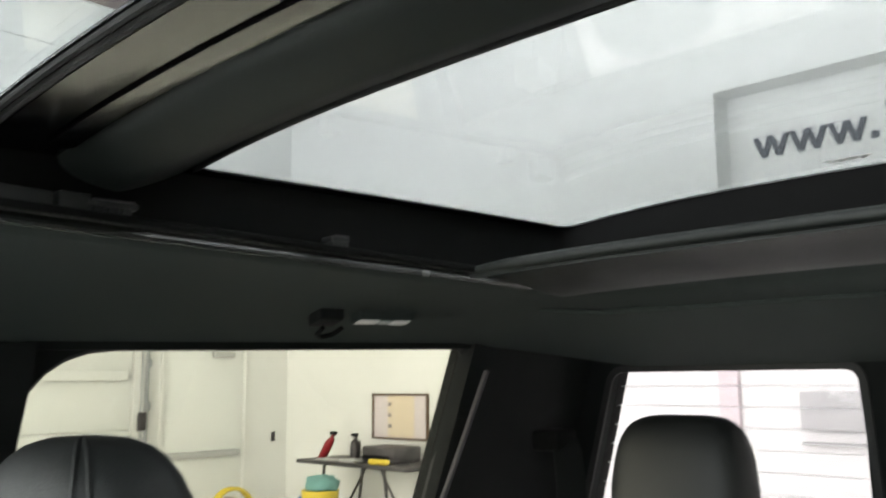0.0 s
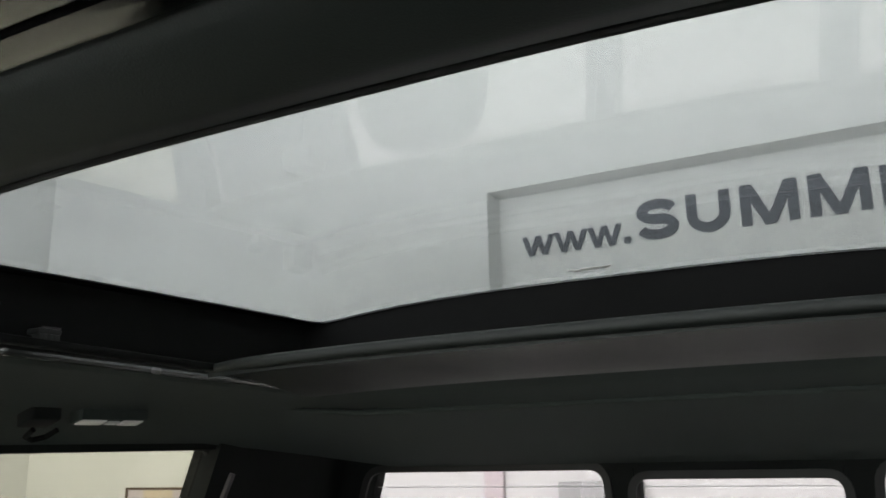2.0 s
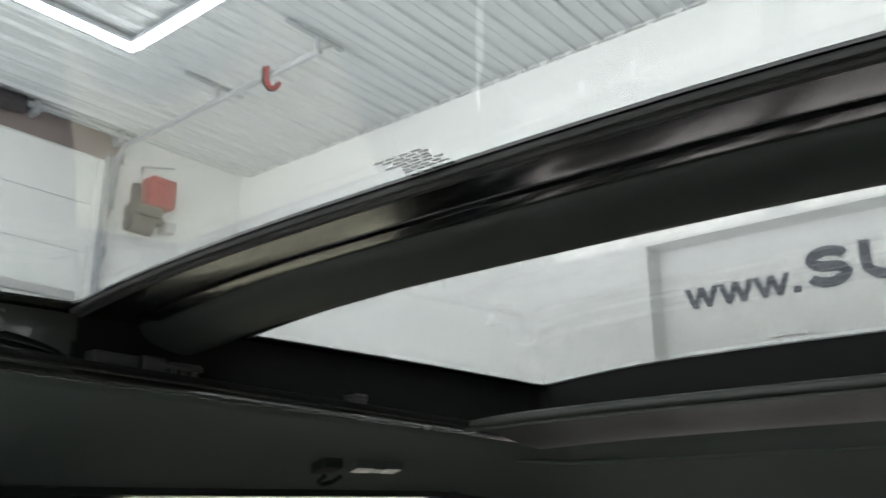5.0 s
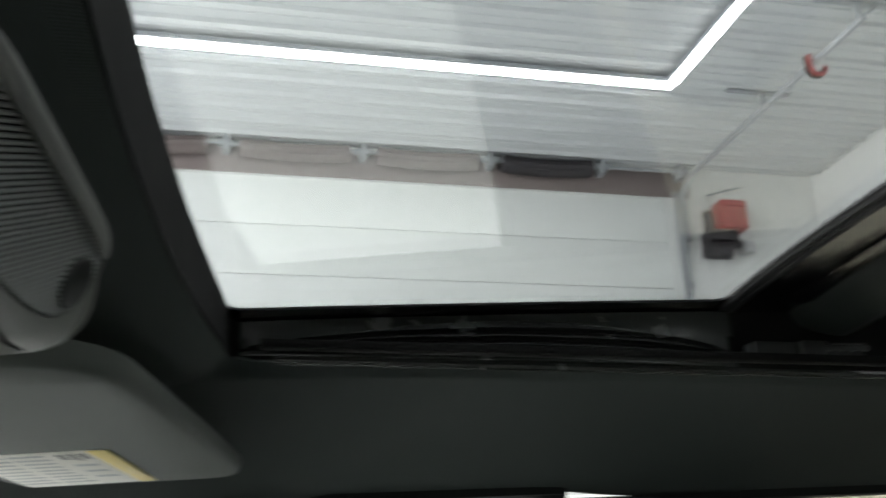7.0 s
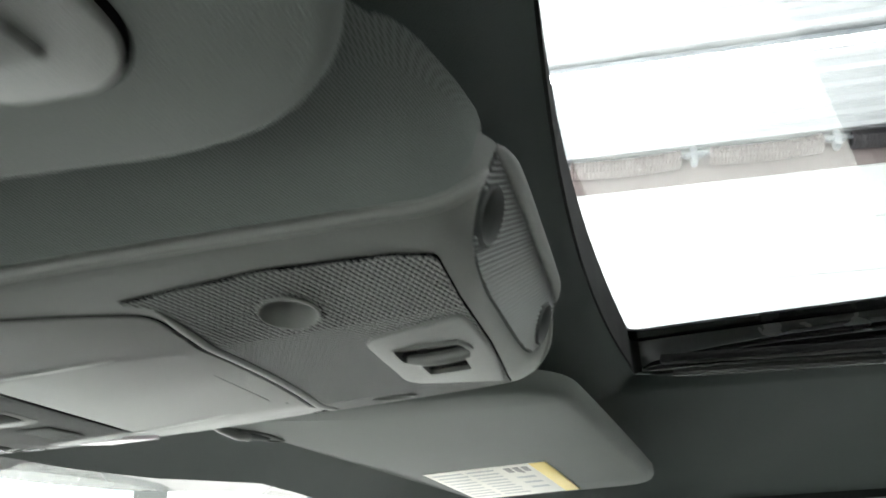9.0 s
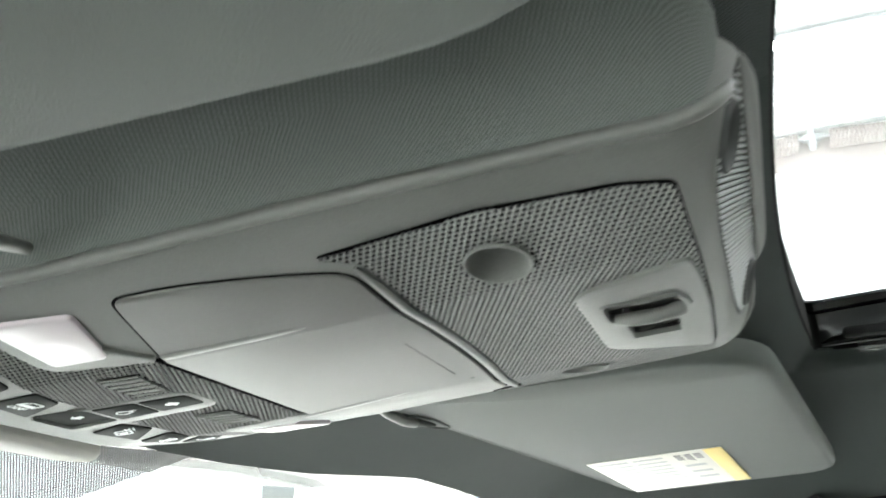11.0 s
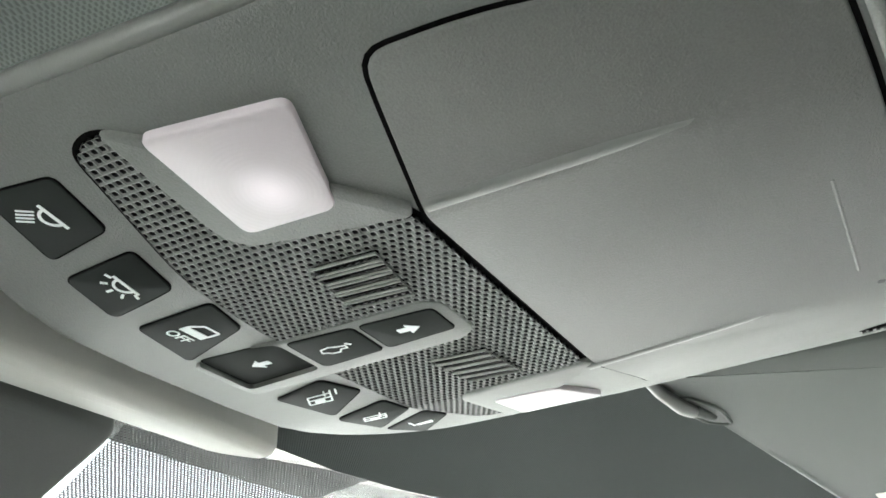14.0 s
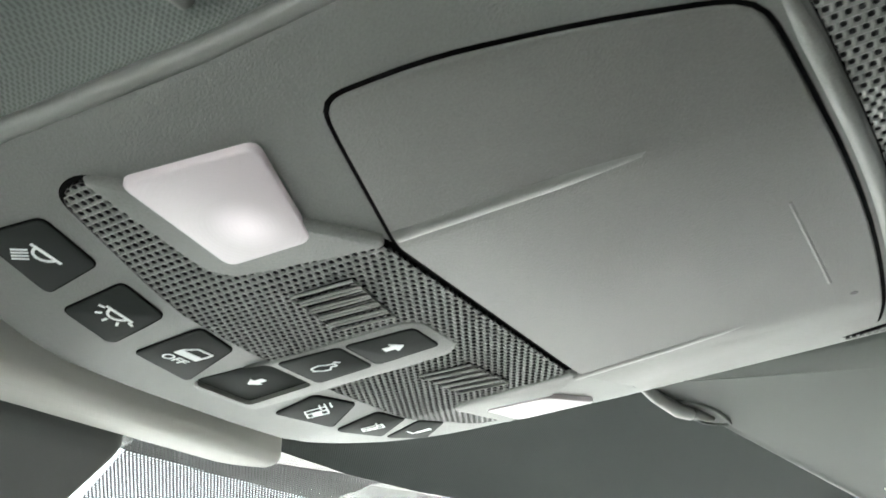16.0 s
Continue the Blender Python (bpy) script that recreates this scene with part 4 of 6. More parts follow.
SILL = 1.20
for s in (1, -1):
    # windows in the two doors
    for name, y0, y1, rf, rr in (("side_window_1", .30, -.345, .12, .05), ("side_window_2", -.555, -1.235, .10, .02)):
        fore = -.02 if y0 > 0 else y0
        head = 1.749 if y0 > 0 else 1.738
        pts = [(fore, head), (y1, head), (y1 + (.06 if y0 < 0 else -.0), SILL), (y0 + (.18 if y0 > 0 else .03), SILL)]
        loop = rpoly(pts, [rf, rr, .04, .04], 6)
        w = thing(name, (s * .70, (y0 + y1) / 2, 1.45), "clear front door window in a black frame" if y0 > 0 else "tinted rear door window in a black frame", "window", kind="structure")
        bm = bmesh.new()
        vs = [[bm.verts.new((s * (side_x(z) + dx), y, z)) for y, z in inset(loop, -.012)] for dx in (.018, .022)]
        bm.faces.new(vs[0])
        bm.faces.new(vs[1][::-1])
        for i in range(len(loop)):
            j = (i + 1) % len(loop)
            bm.faces.new((vs[0][i], vs[0][j], vs[1][j], vs[1][i]))
        part("pane", bm, G_FRONT if y0 > 0 else G_SIDE, w, "glass pane")
        bm = bmesh.new()
        tube(bm, [(s * (side_x(z) + .014), y, z) for y, z in inset(loop, -.003)], .007, 8, closed=True)
        part("seal", bm, M_RUBBER, w, "black window seal")
        bm = bmesh.new()
        sharp = rpoly(pts, [.0005] * 4, 6)
        quad_frame(bm, [(s * (side_x(z) + .006), y, z) for y, z in inset(sharp, -.004)], [(s * (side_x(z) + .006), y, z) for y, z in inset(loop, -.001)], (s * .008, 0, 0))
        part("frame", bm, M_PILLAR, w, "black inner window frame")
    # pillars and door frames as one trim with the openings left free
    bm = bmesh.new()
    zt = 1.742

    def trim(y0, y1, z0, z1, shift0=0.0, shift1=0.0, dx=.0):
        """An upright panel between two lines that may lean; it follows the side's slope."""
        ys0, ys1 = (y0, y0 + shift0), (y1, y1 + shift1)
        f = lambda u, v: (s * (side_x(z0 + (z1 - z0) * v) - dx), (ys0[0] + (ys0[1] - ys0[0]) * (1 - v)) * (1 - u) + (ys1[0] + (ys1[1] - ys1[0]) * (1 - v)) * u, z0 + (z1 - z0) * v)
        sheet(bm, f, lin(0, 1, 7), lin(0, 1, 9), (s * .05, 0, 0))
    trim(-.340, -.560, SILL - .02, zt, .0, .03, .012)
    trim(-1.232, -1.575, SILL - .02, zt + .012, .06, 0, .012)
    trim(.02, -.345, 1.747, zt + .016, 0, 0, .004)
    trim(-.55, -1.24, 1.735, zt + .012, 0, 0, .004)
    solo("pillar_trim", bm, M_PILLAR, "black moulded pillar trim between the side windows", "pillar trim", "structure", at=(s * .68, -.6, 1.45))
    bm = bmesh.new()
    a_top, a_low = Vector((s * .645, -.02, 1.735)), Vector((s * .80, .52, SILL))
    pts = [a_top.lerp(a_low, t) for t in lin(0, 1, 9)]
    tube(bm, pts, .035, 12, flat=1.3)
    solo("windshield_pillar", bm, M_PILLAR, "black sloping windshield pillar trim", "pillar trim", "structure", at=tuple(a_top))
    bm = bmesh.new()
    box(bm, (s * .875 - .055, -1.60, .45), (s * .875 + .015, .55, SILL), .02)
    solo("door_panel", bm, M_PILLAR, "black lower door panel of the truck", "door panel", "structure", at=(s * .875, -.5, .45))
    # window edge strip on the rear door
    bm = bmesh.new()
    tube(bm, [(s * (side_x(z) - .030), y, z) for y, z in ((-1.250, 1.70), (-1.232, 1.62), (-1.208, 1.52), (-1.175, 1.40), (-1.145, 1.30))], .0045, 8)
    solo("window_strip", bm, M_DARKM, "thin dark metal strip beside the rear side window", "trim strip", at=(s * .69, -1.22, 1.5))
    # reading lamp and coat hook on the roof rail
    lamp = thing("reading_lamp", (s * .560, -.953, 1.766), "small white reading lamp in the dark headliner", "reading lamp", "rear reading lamps")
    m = CAR
    bm = bmesh.new()
    f = lambda x, y: 1.768 - .32 * (abs(x) - .56)
    slab(bm, rpoly([(s * .554, -.905), (s * .574, -.905), (s * .574, -1.0), (s * .554, -1.0)], .004), -.012, .0008, .0006, f)
    part("bezel", bm, M_CLOTH, lamp)
    for y0, y1 in ((-.909, -.944), (-.966, -.996)):
        bm = bmesh.new()
        slab(bm, rpoly([(s * .557, y0), (s * .571, y0), (s * .571, y1), (s * .557, y1)], .003), -.002, .0018, .0006, f)
        part("lens", bm, M_LENSR, lamp, "milky white lens")
    bm = bmesh.new()
    slab(bm, rpoly([(s * .559, -.947), (s * .569, -.947), (s * .569, -.963), (s * .559, -.963)], .002), -.002, .0020, .0006, f)
    part("switch", bm, M_SEAM, lamp)
    hook = thing("coat_hook", (s * .565, -.865, 1.765), "black folding coat hook beside the reading lamp", "coat hook", "coat hooks")
    bm = bmesh.new()
    slab(bm, rpoly([(s * .555, -.845), (s * .582, -.845), (s * .582, -.883), (s * .555, -.883)], .006), -.012, .002, .002, f)
    part("base", bm, M_PILLAR, hook)
    bm = bmesh.new()
    tube(bm, [(s * .558, -.850, 1.757), (s * .572, -.852, 1.750), (s * .578, -.864, 1.747), (s * .572, -.876, 1.750), (s * .558, -.879, 1.757)], .003, 8)
    part("hook", bm, M_BLACK, hook, "folded hook loop")

# rear wall with its three-part window
RY = -1.56
bm = bmesh.new()


def rear(lo, hi):
    box(bm, (lo[0], RY - .05, lo[1]), (hi[0], RY, hi[1]))


rear((-.78, 1.6925), (.78, 1.75))
rear((-.78, .5), (.78, 1.16))
rear((-.144, 1.677), (.144, 1.693))
rear((.145, 1.161), (.188, 1.693))
rear((-.188, 1.161), (-.145, 1.693))
for s in (1, -1):
    f = lambda u, v, s=s: (s * ((.612 + (1.69 - (1.161 + .532 * v)) * .29) * (1 - u) + .79 * u), RY, 1.161 + .532 * v)
    sheet(bm, f, lin(0, 1, 3), lin(0, 1, 5), (0, -.05, 0))
solo("cab_rear_wall", bm, M_PILLAR, "black rear wall trim of the cab", "cab wall", "structure", smooth=30)
for name, pts, r in (("rear_window_1", [(.192, 1.690), (.610, 1.690), (.76, 1.18), (.165, 1.18)], .022), ("rear_window_2", [(-.142, 1.676), (.142, 1.676), (.142, 1.18), (-.142, 1.18)], .022), ("rear_window_3", [(-.610, 1.690), (-.192, 1.690), (-.165, 1.18), (-.76, 1.18)], .022)):
    loop = rpoly(pts, r, 6)
    w = thing(name, (sum(p[0] for p in pts) / 4, RY, 1.43), "clear rear cab window with thin heating wires", "window", kind="structure")
    bm = bmesh.new()
    vs = [[bm.verts.new((x, RY - d, z)) for x, z in inset(loop, -.006)] for d in (.02, .024)]
    bm.faces.new(vs[0])
    bm.faces.new(vs[1][::-1])
    for i in range(len(loop)):
        j = (i + 1) % len(loop)
        bm.faces.new((vs[0][i], vs[0][j], vs[1][j], vs[1][i]))
    part("pane", bm, G_REAR, w, "clear glass pane")
    bm = bmesh.new()
    big = [(x, RY - .002, z) for x, z in inset(loop, -.012)]
    quad_frame(bm, big, [(x, RY - .002, z) for x, z in loop], (0, .006, 0))
    part("frame", bm, M_RUBBER, w, "black window frame")
    for k in range(14):
        z = 1.665 - .034 * k
        lean = (1.69 - z) * .27
        a, b = min(p[0] for p in pts[:2]), max(p[0] for p in pts[:2])
        a, b = (a - (lean if a < -.4 else 0)), (b + (lean if b > .4 else 0))
        bm = bmesh.new()
        tube(bm, [(a + .009, RY - .017, z), (b - .009, RY - .017, z)], .0005, 4)
        part("heating_wire", bm, M_SEAM, w, "hair-thin heating wire")

# front: windshield with dotted shade print, dash shelf, floor
bm = bmesh.new()


def screen(u, v):
    x = u * (.63 + .16 * v)
    y = .446 - .17 * u * u + .64 * v
    return (x, y, 1.783 - .026 * u ** 4 - .56 * v + .02 * math.sin(PI * v))


sheet(bm, screen, lin(-1, 1, 41), lin(0, 1, 13), (0, .004, .003))
ws = thing("windshield", (0, .7, 1.5), "large sloping windshield with a dotted black print at the top", "windshield", kind="structure")
part("pane", bm, G_SCREEN, ws, "clear windshield pane")
# black print with round clear dots left free, row by row down the screen
verts, faces = [], []
HEX = [(math.cos(a), math.sin(a)) for a in lin(0, 2 * PI, 9)[:-1]]
BOX8 = [(1, 0), (1, 1), (0, 1), (-1, 1), (-1, 0), (-1, -1), (0, -1), (1, -1)]
for row in range(58):
    v0 = .0006 + .00152 * row
    for col in range(84):
        x0 = .0725 + .0021 * (col + .5 * (row % 2))
        if x0 > .240 - .9 * v0:
            continue
        size = .24 + .05 * smooth01(row / 40)
        b = len(verts)
        for ring, kx, kv in ((BOX8, .5, .5), (HEX, size, size)):
            for a, c in ring:
                x, v = x0 + a * kx * .0021, v0 + c * kv * .00152
                p = Vector(screen(x / (.63 + .16 * v), v)) - Vector((0, .003, .002))
                verts.append(tuple(p - origin_of(ws)))
        for k in range(8):
            faces.append((b + k, b + (k + 1) % 8, b + 8 + (k + 1) % 8, b + 8 + k))
me = bpy.data.meshes.new("dotted_band")
me.from_pydata(verts, [], faces)
me.materials.append(M_PRINT)
band = new("dotted_band", me)
band.parent = ws
tagged(band, "black print with clear dots", kind="stuff")

# dashboard, out of view: its grey is set to bounce daylight up to the console
bm = bmesh.new()
sheet(bm, lambda u, v: (u * .84, .58 + .50 * v, 1.08 + .12 * v + .03 * (1 - u * u)), lin(-1, 1, 13), lin(0, 1, 5), (0, 0, -.05))
solo("dashboard", bm, M_GREYDASH, "unseen dashboard top below the windshield, grey to bounce light up", "dashboard", "structure")
bm = bmesh.new()
box(bm, (-.88, -1.60, .40), (.88, .95, .46))
solo("cab_floor", bm, M_PILLAR, "dark carpeted cab floor", "floor", "structure", smooth=0)
bm = bmesh.new()
box(bm, (-.88, .90, .46), (.88, .95, 1.12))
solo("cab_front_wall", bm, M_PILLAR, "black front wall under the dashboard", "cab wall", "structure", smooth=0)

# header trim and sensor cover in front of the console
sc = thing("sensor_cover", (-.06, .372, 1.75), "pale grey sensor cover bar above the dotted windshield print", "sensor cover")
bm = bmesh.new()
bar = rpoly([(-.26, .371), (.045, .369), (.070, .371), (.073, .381), (.054, .389), (-.26, .393)], [.004, .004, .008, .008, .008, .004], 5)
slab(bm, bar, -.02, .006, .004, lambda x, y: 1.752 - .10 * max(0, y - .36))
part("bar", bm, M_GREYCOVER, sc, "pale grey bar")
bm = bmesh.new()
slab(bm, rpoly([(-.30, .398), (.018, .3985), (.012, .430), (-.02, .500), (-.30, .520)], .006), -.010, .006, .003, lambda x, y: 1.749 - .80 * max(0, y - .40))
part("housing", bm, M_HOUSING, sc, "dark housing")

# ---------------------------------------------------------------- seats
def head_cushion(bm, c, w, h, d, tilt=0.0, dome=0.0):
    """A padded head restraint: broad, rounded, thinner at its top."""
    f = []
    for i in range(17):
        a = PI * i / 16
        row = []
        for j in range(28):
            b = 2 * PI * j / 28
            sx = math.copysign(abs(math.cos(b)) ** .55, math.cos(b)) * math.sin(a) ** (.45 + .25 * dome)
            sy = math.copysign(abs(math.sin(b)) ** .7, math.sin(b)) * math.sin(a) ** .5
            z = math.copysign(abs(math.cos(a)) ** (.6 + .35 * dome), math.cos(a))
            taper = 1 - .10 * max(0, z)
            row.append(bm.verts.new((c[0] + w / 2 * sx * taper, c[1] + d / 2 * sy * taper - tilt * z * h / 2, c[2] + h / 2 * z)))
        f.append(row)
    for A, B in zip(f, f[1:]):
        for j in range(28):
            bm.faces.new((A[j], A[(j + 1) % 28], B[(j + 1) % 28], B[j]))
    return bm


def seat(name, x, y, top, w, label, pipe):
    t = thing(name, (x, y, .46), label, "seat", "truck seats")
    bm = bmesh.new()
    head_cushion(bm, (x, y, top - .10), w * (1.12 if pipe else 1), .20, .115, .10, 1.0 if pipe else 0.0)
    h = part("headrest", bm, M_LEATHER, t, "padded black leather headrest")
    if pipe:
        for turn in (122, 136):
            bm = bmesh.new()
            cb_, sb_ = math.cos(radians(turn)), math.sin(radians(turn))
            pts = []
            for a in lin(.12, 1.9, 22):
                z = math.copysign(abs(math.cos(a)) ** .95, math.cos(a))
                taper = 1 - .10 * max(0, z)
                sx = math.copysign(abs(cb_) ** .55, cb_) * math.sin(a) ** .70
                sy = abs(sb_) ** .7 * math.sin(a) ** .5
                pts.append((x + w * .56 * sx * taper, y + .0575 * sy * taper - .10 * z * .10, top - .10 + .10 * z))
            tube(bm, pts, .0020, 6)
            part("seam", bm, M_LEATHER, h, "raised stitched seam")
    for dx in (-.05, .05):
        bm = bmesh.new()
        tube(bm, [(x + dx, y, top - .30), (x + dx, y, top - .15)], .006, 10)
        part("post", bm, M_CHROME, t, "metal headrest post")
    bm = bmesh.new()
    box(bm, (x - w * .95, y - .07, .95), (x + w * .95, y + .07, top - .24), .05)
    part("backrest", bm, M_LEATHER, t, smooth=60)
    bm = bmesh.new()
    box(bm, (x - w * .98, y + .03, .46), (x + w * .98, y + .55, .94), .06)
    part("cushion", bm, M_LEATHER, t, smooth=60)
    return t


seat("car_seat", .415, -.495, 1.662, .25, "black leather front seat with a stitched headrest", True)
seat("car_seat", -.43, -.62, 1.55, .25, "black leather front seat with a stitched headrest", True)
seat("car_seat", .362, -1.33, 1.632, .205, "black leather rear seat with a plain headrest", False)
seat("car_seat", -.362, -1.33, 1.632, .205, "black leather rear seat with a plain headrest", False)

# belt on the rear pillar
sb = thing("seat_belt", (.60, -1.38, 1.5), "black seat belt strap hanging on the rear pillar", "seat belt")
bm = bmesh.new()
pts = [(.615, -1.40, 1.585), (.600, -1.39, 1.565), (.585, -1.375, 1.52), (.575, -1.36, 1.45), (.57, -1.35, 1.30)]
sheet(bm, lambda u, v: Vector(pts[int(u)]) + Vector((.012 * v, .022 * v, 0)), range(len(pts)), (-1, 1), (-.002, 0, .001))
part("strap", bm, M_PILLAR, sb)
bm = bmesh.new()
box(bm, (.605, -1.43, 1.565), (.66, -1.37, 1.60), .008)
part("guide", bm, M_BLACK, sb)

# ---------------------------------------------------------------- overhead console
CREASE = .052


def con(x, y):
    """The console's underside: it sinks towards the windshield and rises outside its two creases."""
    return 1.7495 + (.25 - y) * (.060 if y < .25 else .025) + .16 * max(0, abs(x) - CREASE)


CX = (-.10, -CREASE, 0, CREASE, .10)
console = thing("overhead_console", (0, .2, 1.80), "dark grey overhead console with lamps, buttons and a glasses lid", "overhead console")
WIDE = [(.066, .1035), (.10, .1055), (.17, .1088), (.25, .1100), (.30, .1125), (.320, .1135), (.333, .1085), (.342, .0995), (.349, .085), (.353, .065), (.355, .040), (.356, .012)]


def half_width(y):
    for (ya, xa), (yb, xb) in zip(WIDE, WIDE[1:]):
        if ya <= y <= yb:
            return xa + (xb - xa) * (y - ya) / (yb - ya)
    return WIDE[-1][1]


def up(y):
    return 1.803 - .125 * max(0, y - .05)


def section(y):
    """Points across the console at y: over the ridge on one side, along the underside, up the other."""
    w, z1 = half_width(y), up(y)
    c = con(w, y)
    half = [(w - .003, z1), (w + .0004, c + .013), (w + .0012, c + .0065), (w + .0006, c + .0030), (w - .0012, c + .0009), (w - .0045, c + .0001)]
    half += [(half[-1][0] * u, con(half[-1][0] * u, y)) for u in lin(.95, 0, 11)]
    return [(-x, y, z) for x, z in half] + [(x, y, z) for x, z in half[-2::-1]]


FACE_A, FACE_B, FACE_Y, FACE_Z = .0905, .0360, .0430, 1.8015
FACE_D, FACE_N = Vector((-.15, .37, -1)), Vector((0, -1, -.37)).normalized()


def face_pt(x, depth, out=0.0):
    """A point of the inclined rear face: x across, depth down from its straight upper edge."""
    return Vector((x, FACE_Y - .02 * x, FACE_Z + .045 * x)) + FACE_D * depth + FACE_N * out


def face_depth(x):
    return FACE_B * max(0, 1 - (x / FACE_A) ** 4) ** .25


RING = [radians(a) for a in (0, 1.5, 3, 5, 8, 12)] + [radians(a) for a in lin(17, 90, 11)]
D_HALF = [(FACE_A * max(0, math.cos(a)) ** .5, FACE_B * math.sin(a) ** .5) for a in RING]
D_RING = [face_pt(-x, d) for x, d in D_HALF] + [face_pt(x, d) for x, d in D_HALF[-2::-1]]
bm = bmesh.new()
ys = [.066, .072, .08, .095, .12, .15, .18, .21, .24, .25, .27, .29, .305, .315, .322, .329, .335, .340, .345, .349, .352, .354, .3555]
first = [Vector(p) for p in section(ys[0])]
turn_rows = []
for k in (1.0, .93, .84, .72, .6, .47, .34, .22, .1):
    row = []
    for p, q in zip(first, D_RING):
        c = Vector((p.x, p.y + (q.y - p.y) * .78, p.z + (q.z - p.z) * .10))
        row.append(p * (1 - k) ** 2 + c * 2 * k * (1 - k) + q * k * k)
    turn_rows.append(row)
mid_face = face_pt(0, .014)
sunk = [p + (mid_face - p) * .02 - FACE_N * .0025 for p in D_RING]
all_rows = [sunk] + turn_rows + [[Vector(p) for p in section(y)] for y in ys]
all_rows.append([Vector((p.x * 1.02, .3575, up(.35))) for p in all_rows[-1]])
rows = [[bm.verts.new(p) for p in r] for r in all_rows]
for A, B in zip(rows, rows[1:]):
    for i in range(len(A) - 1):
        bm.faces.new((A[i], A[i + 1], B[i + 1], B[i]))
    bm.faces.new((A[-1], A[0], B[0], B[-1]))
bm.faces.new(rows[0])
bm.faces.new(rows[-1][::-1])
body = part("body", bm, M_PLASTIC, console, smooth=38)
for s in (-1, 1):
    bm = bmesh.new()
    line = [(r[3] if s < 0 else r[-4]) + Vector((0, 0, .0012)) for r in all_rows[1:-9]]
    tube(bm, line, [.0012, .0016, .0020] + [.0024] * (len(line) - 3), 10)
    part("ridge", bm, M_LIT_RIDGE, console, "rounded ridge along the side, paler for its highlight")
# cloth-covered hollow skirt from the ridge up to the headliner, one on each side
for s in (-1, 1):
    bm = bmesh.new()
    rows = []
    for r in all_rows[2:-8]:
        p = r[3] if s < 0 else r[-4]
        g = smooth01((p.y - .045) / .026)
        z1 = max(up(p.y), p.z + .001)
        h = z1 - p.z
        g *= 1 if s < 0 else .25
        prof = [(-.002, 0), (.0005, .12), (.002 * g, .3), (.007 * g, .55), (.016 * g, .8), (.034 * g, 1.0), (.075 * g, 1.12), (.075 * g, 1.12 + .3 * g), (-.003, 1.12 + .3 * g)]
        rows.append([bm.verts.new((p.x + s * a, p.y, p.z + h * b)) for a, b in prof])
    for A, B in zip(rows, rows[1:]):
        for i in range(len(A)):
            j = (i + 1) % len(A)
            bm.faces.new((A[i], A[j], B[j], B[i]))
    bm.faces.new(rows[0])
    bm.faces.new(rows[-1][::-1])
    part("skirt", bm, M_SKIRT, console, "dark knitted hollow side skirt", smooth=60)


def mirror(pts, s):
    return [(s * x, y) for x, y in pts]


def plate(name, pts, top, bottom, bevel, mat, parent=None, label="", f=con, cy=()):
    bm = bmesh.new()
    slab(bm, pts, top, bottom, bevel, f, CX, cy)
    return part(name, bm, mat, parent or console, label, smooth=35)


def in_poly(x, y, pts):
    odd = False
    for (xa, ya), (xb, yb) in zip(pts, pts[1:] + pts[:1]):
        if (ya > y) != (yb > y) and x < xa + (xb - xa) * (y - ya) / (yb - ya):
            odd = not odd
    return odd


def onto(x, y, pts):
    """The outline's point next to (x, y)."""
    best = None
    for (xa, ya), (xb, yb) in zip(pts, pts[1:] + pts[:1]):
        dx, dy = xb - xa, yb - ya
        t = min(1, max(0, ((x - xa) * dx + (y - ya) * dy) / max(1e-12, dx * dx + dy * dy)))
        q = (xa + dx * t, ya + dy * t)
        e = (q[0] - x) ** 2 + (q[1] - y) ** 2
        if best is None or e < best[0]:
            best = (e, q)
    return best[1]


PX, PY = .0022, .0021            # steps of the staggered pits


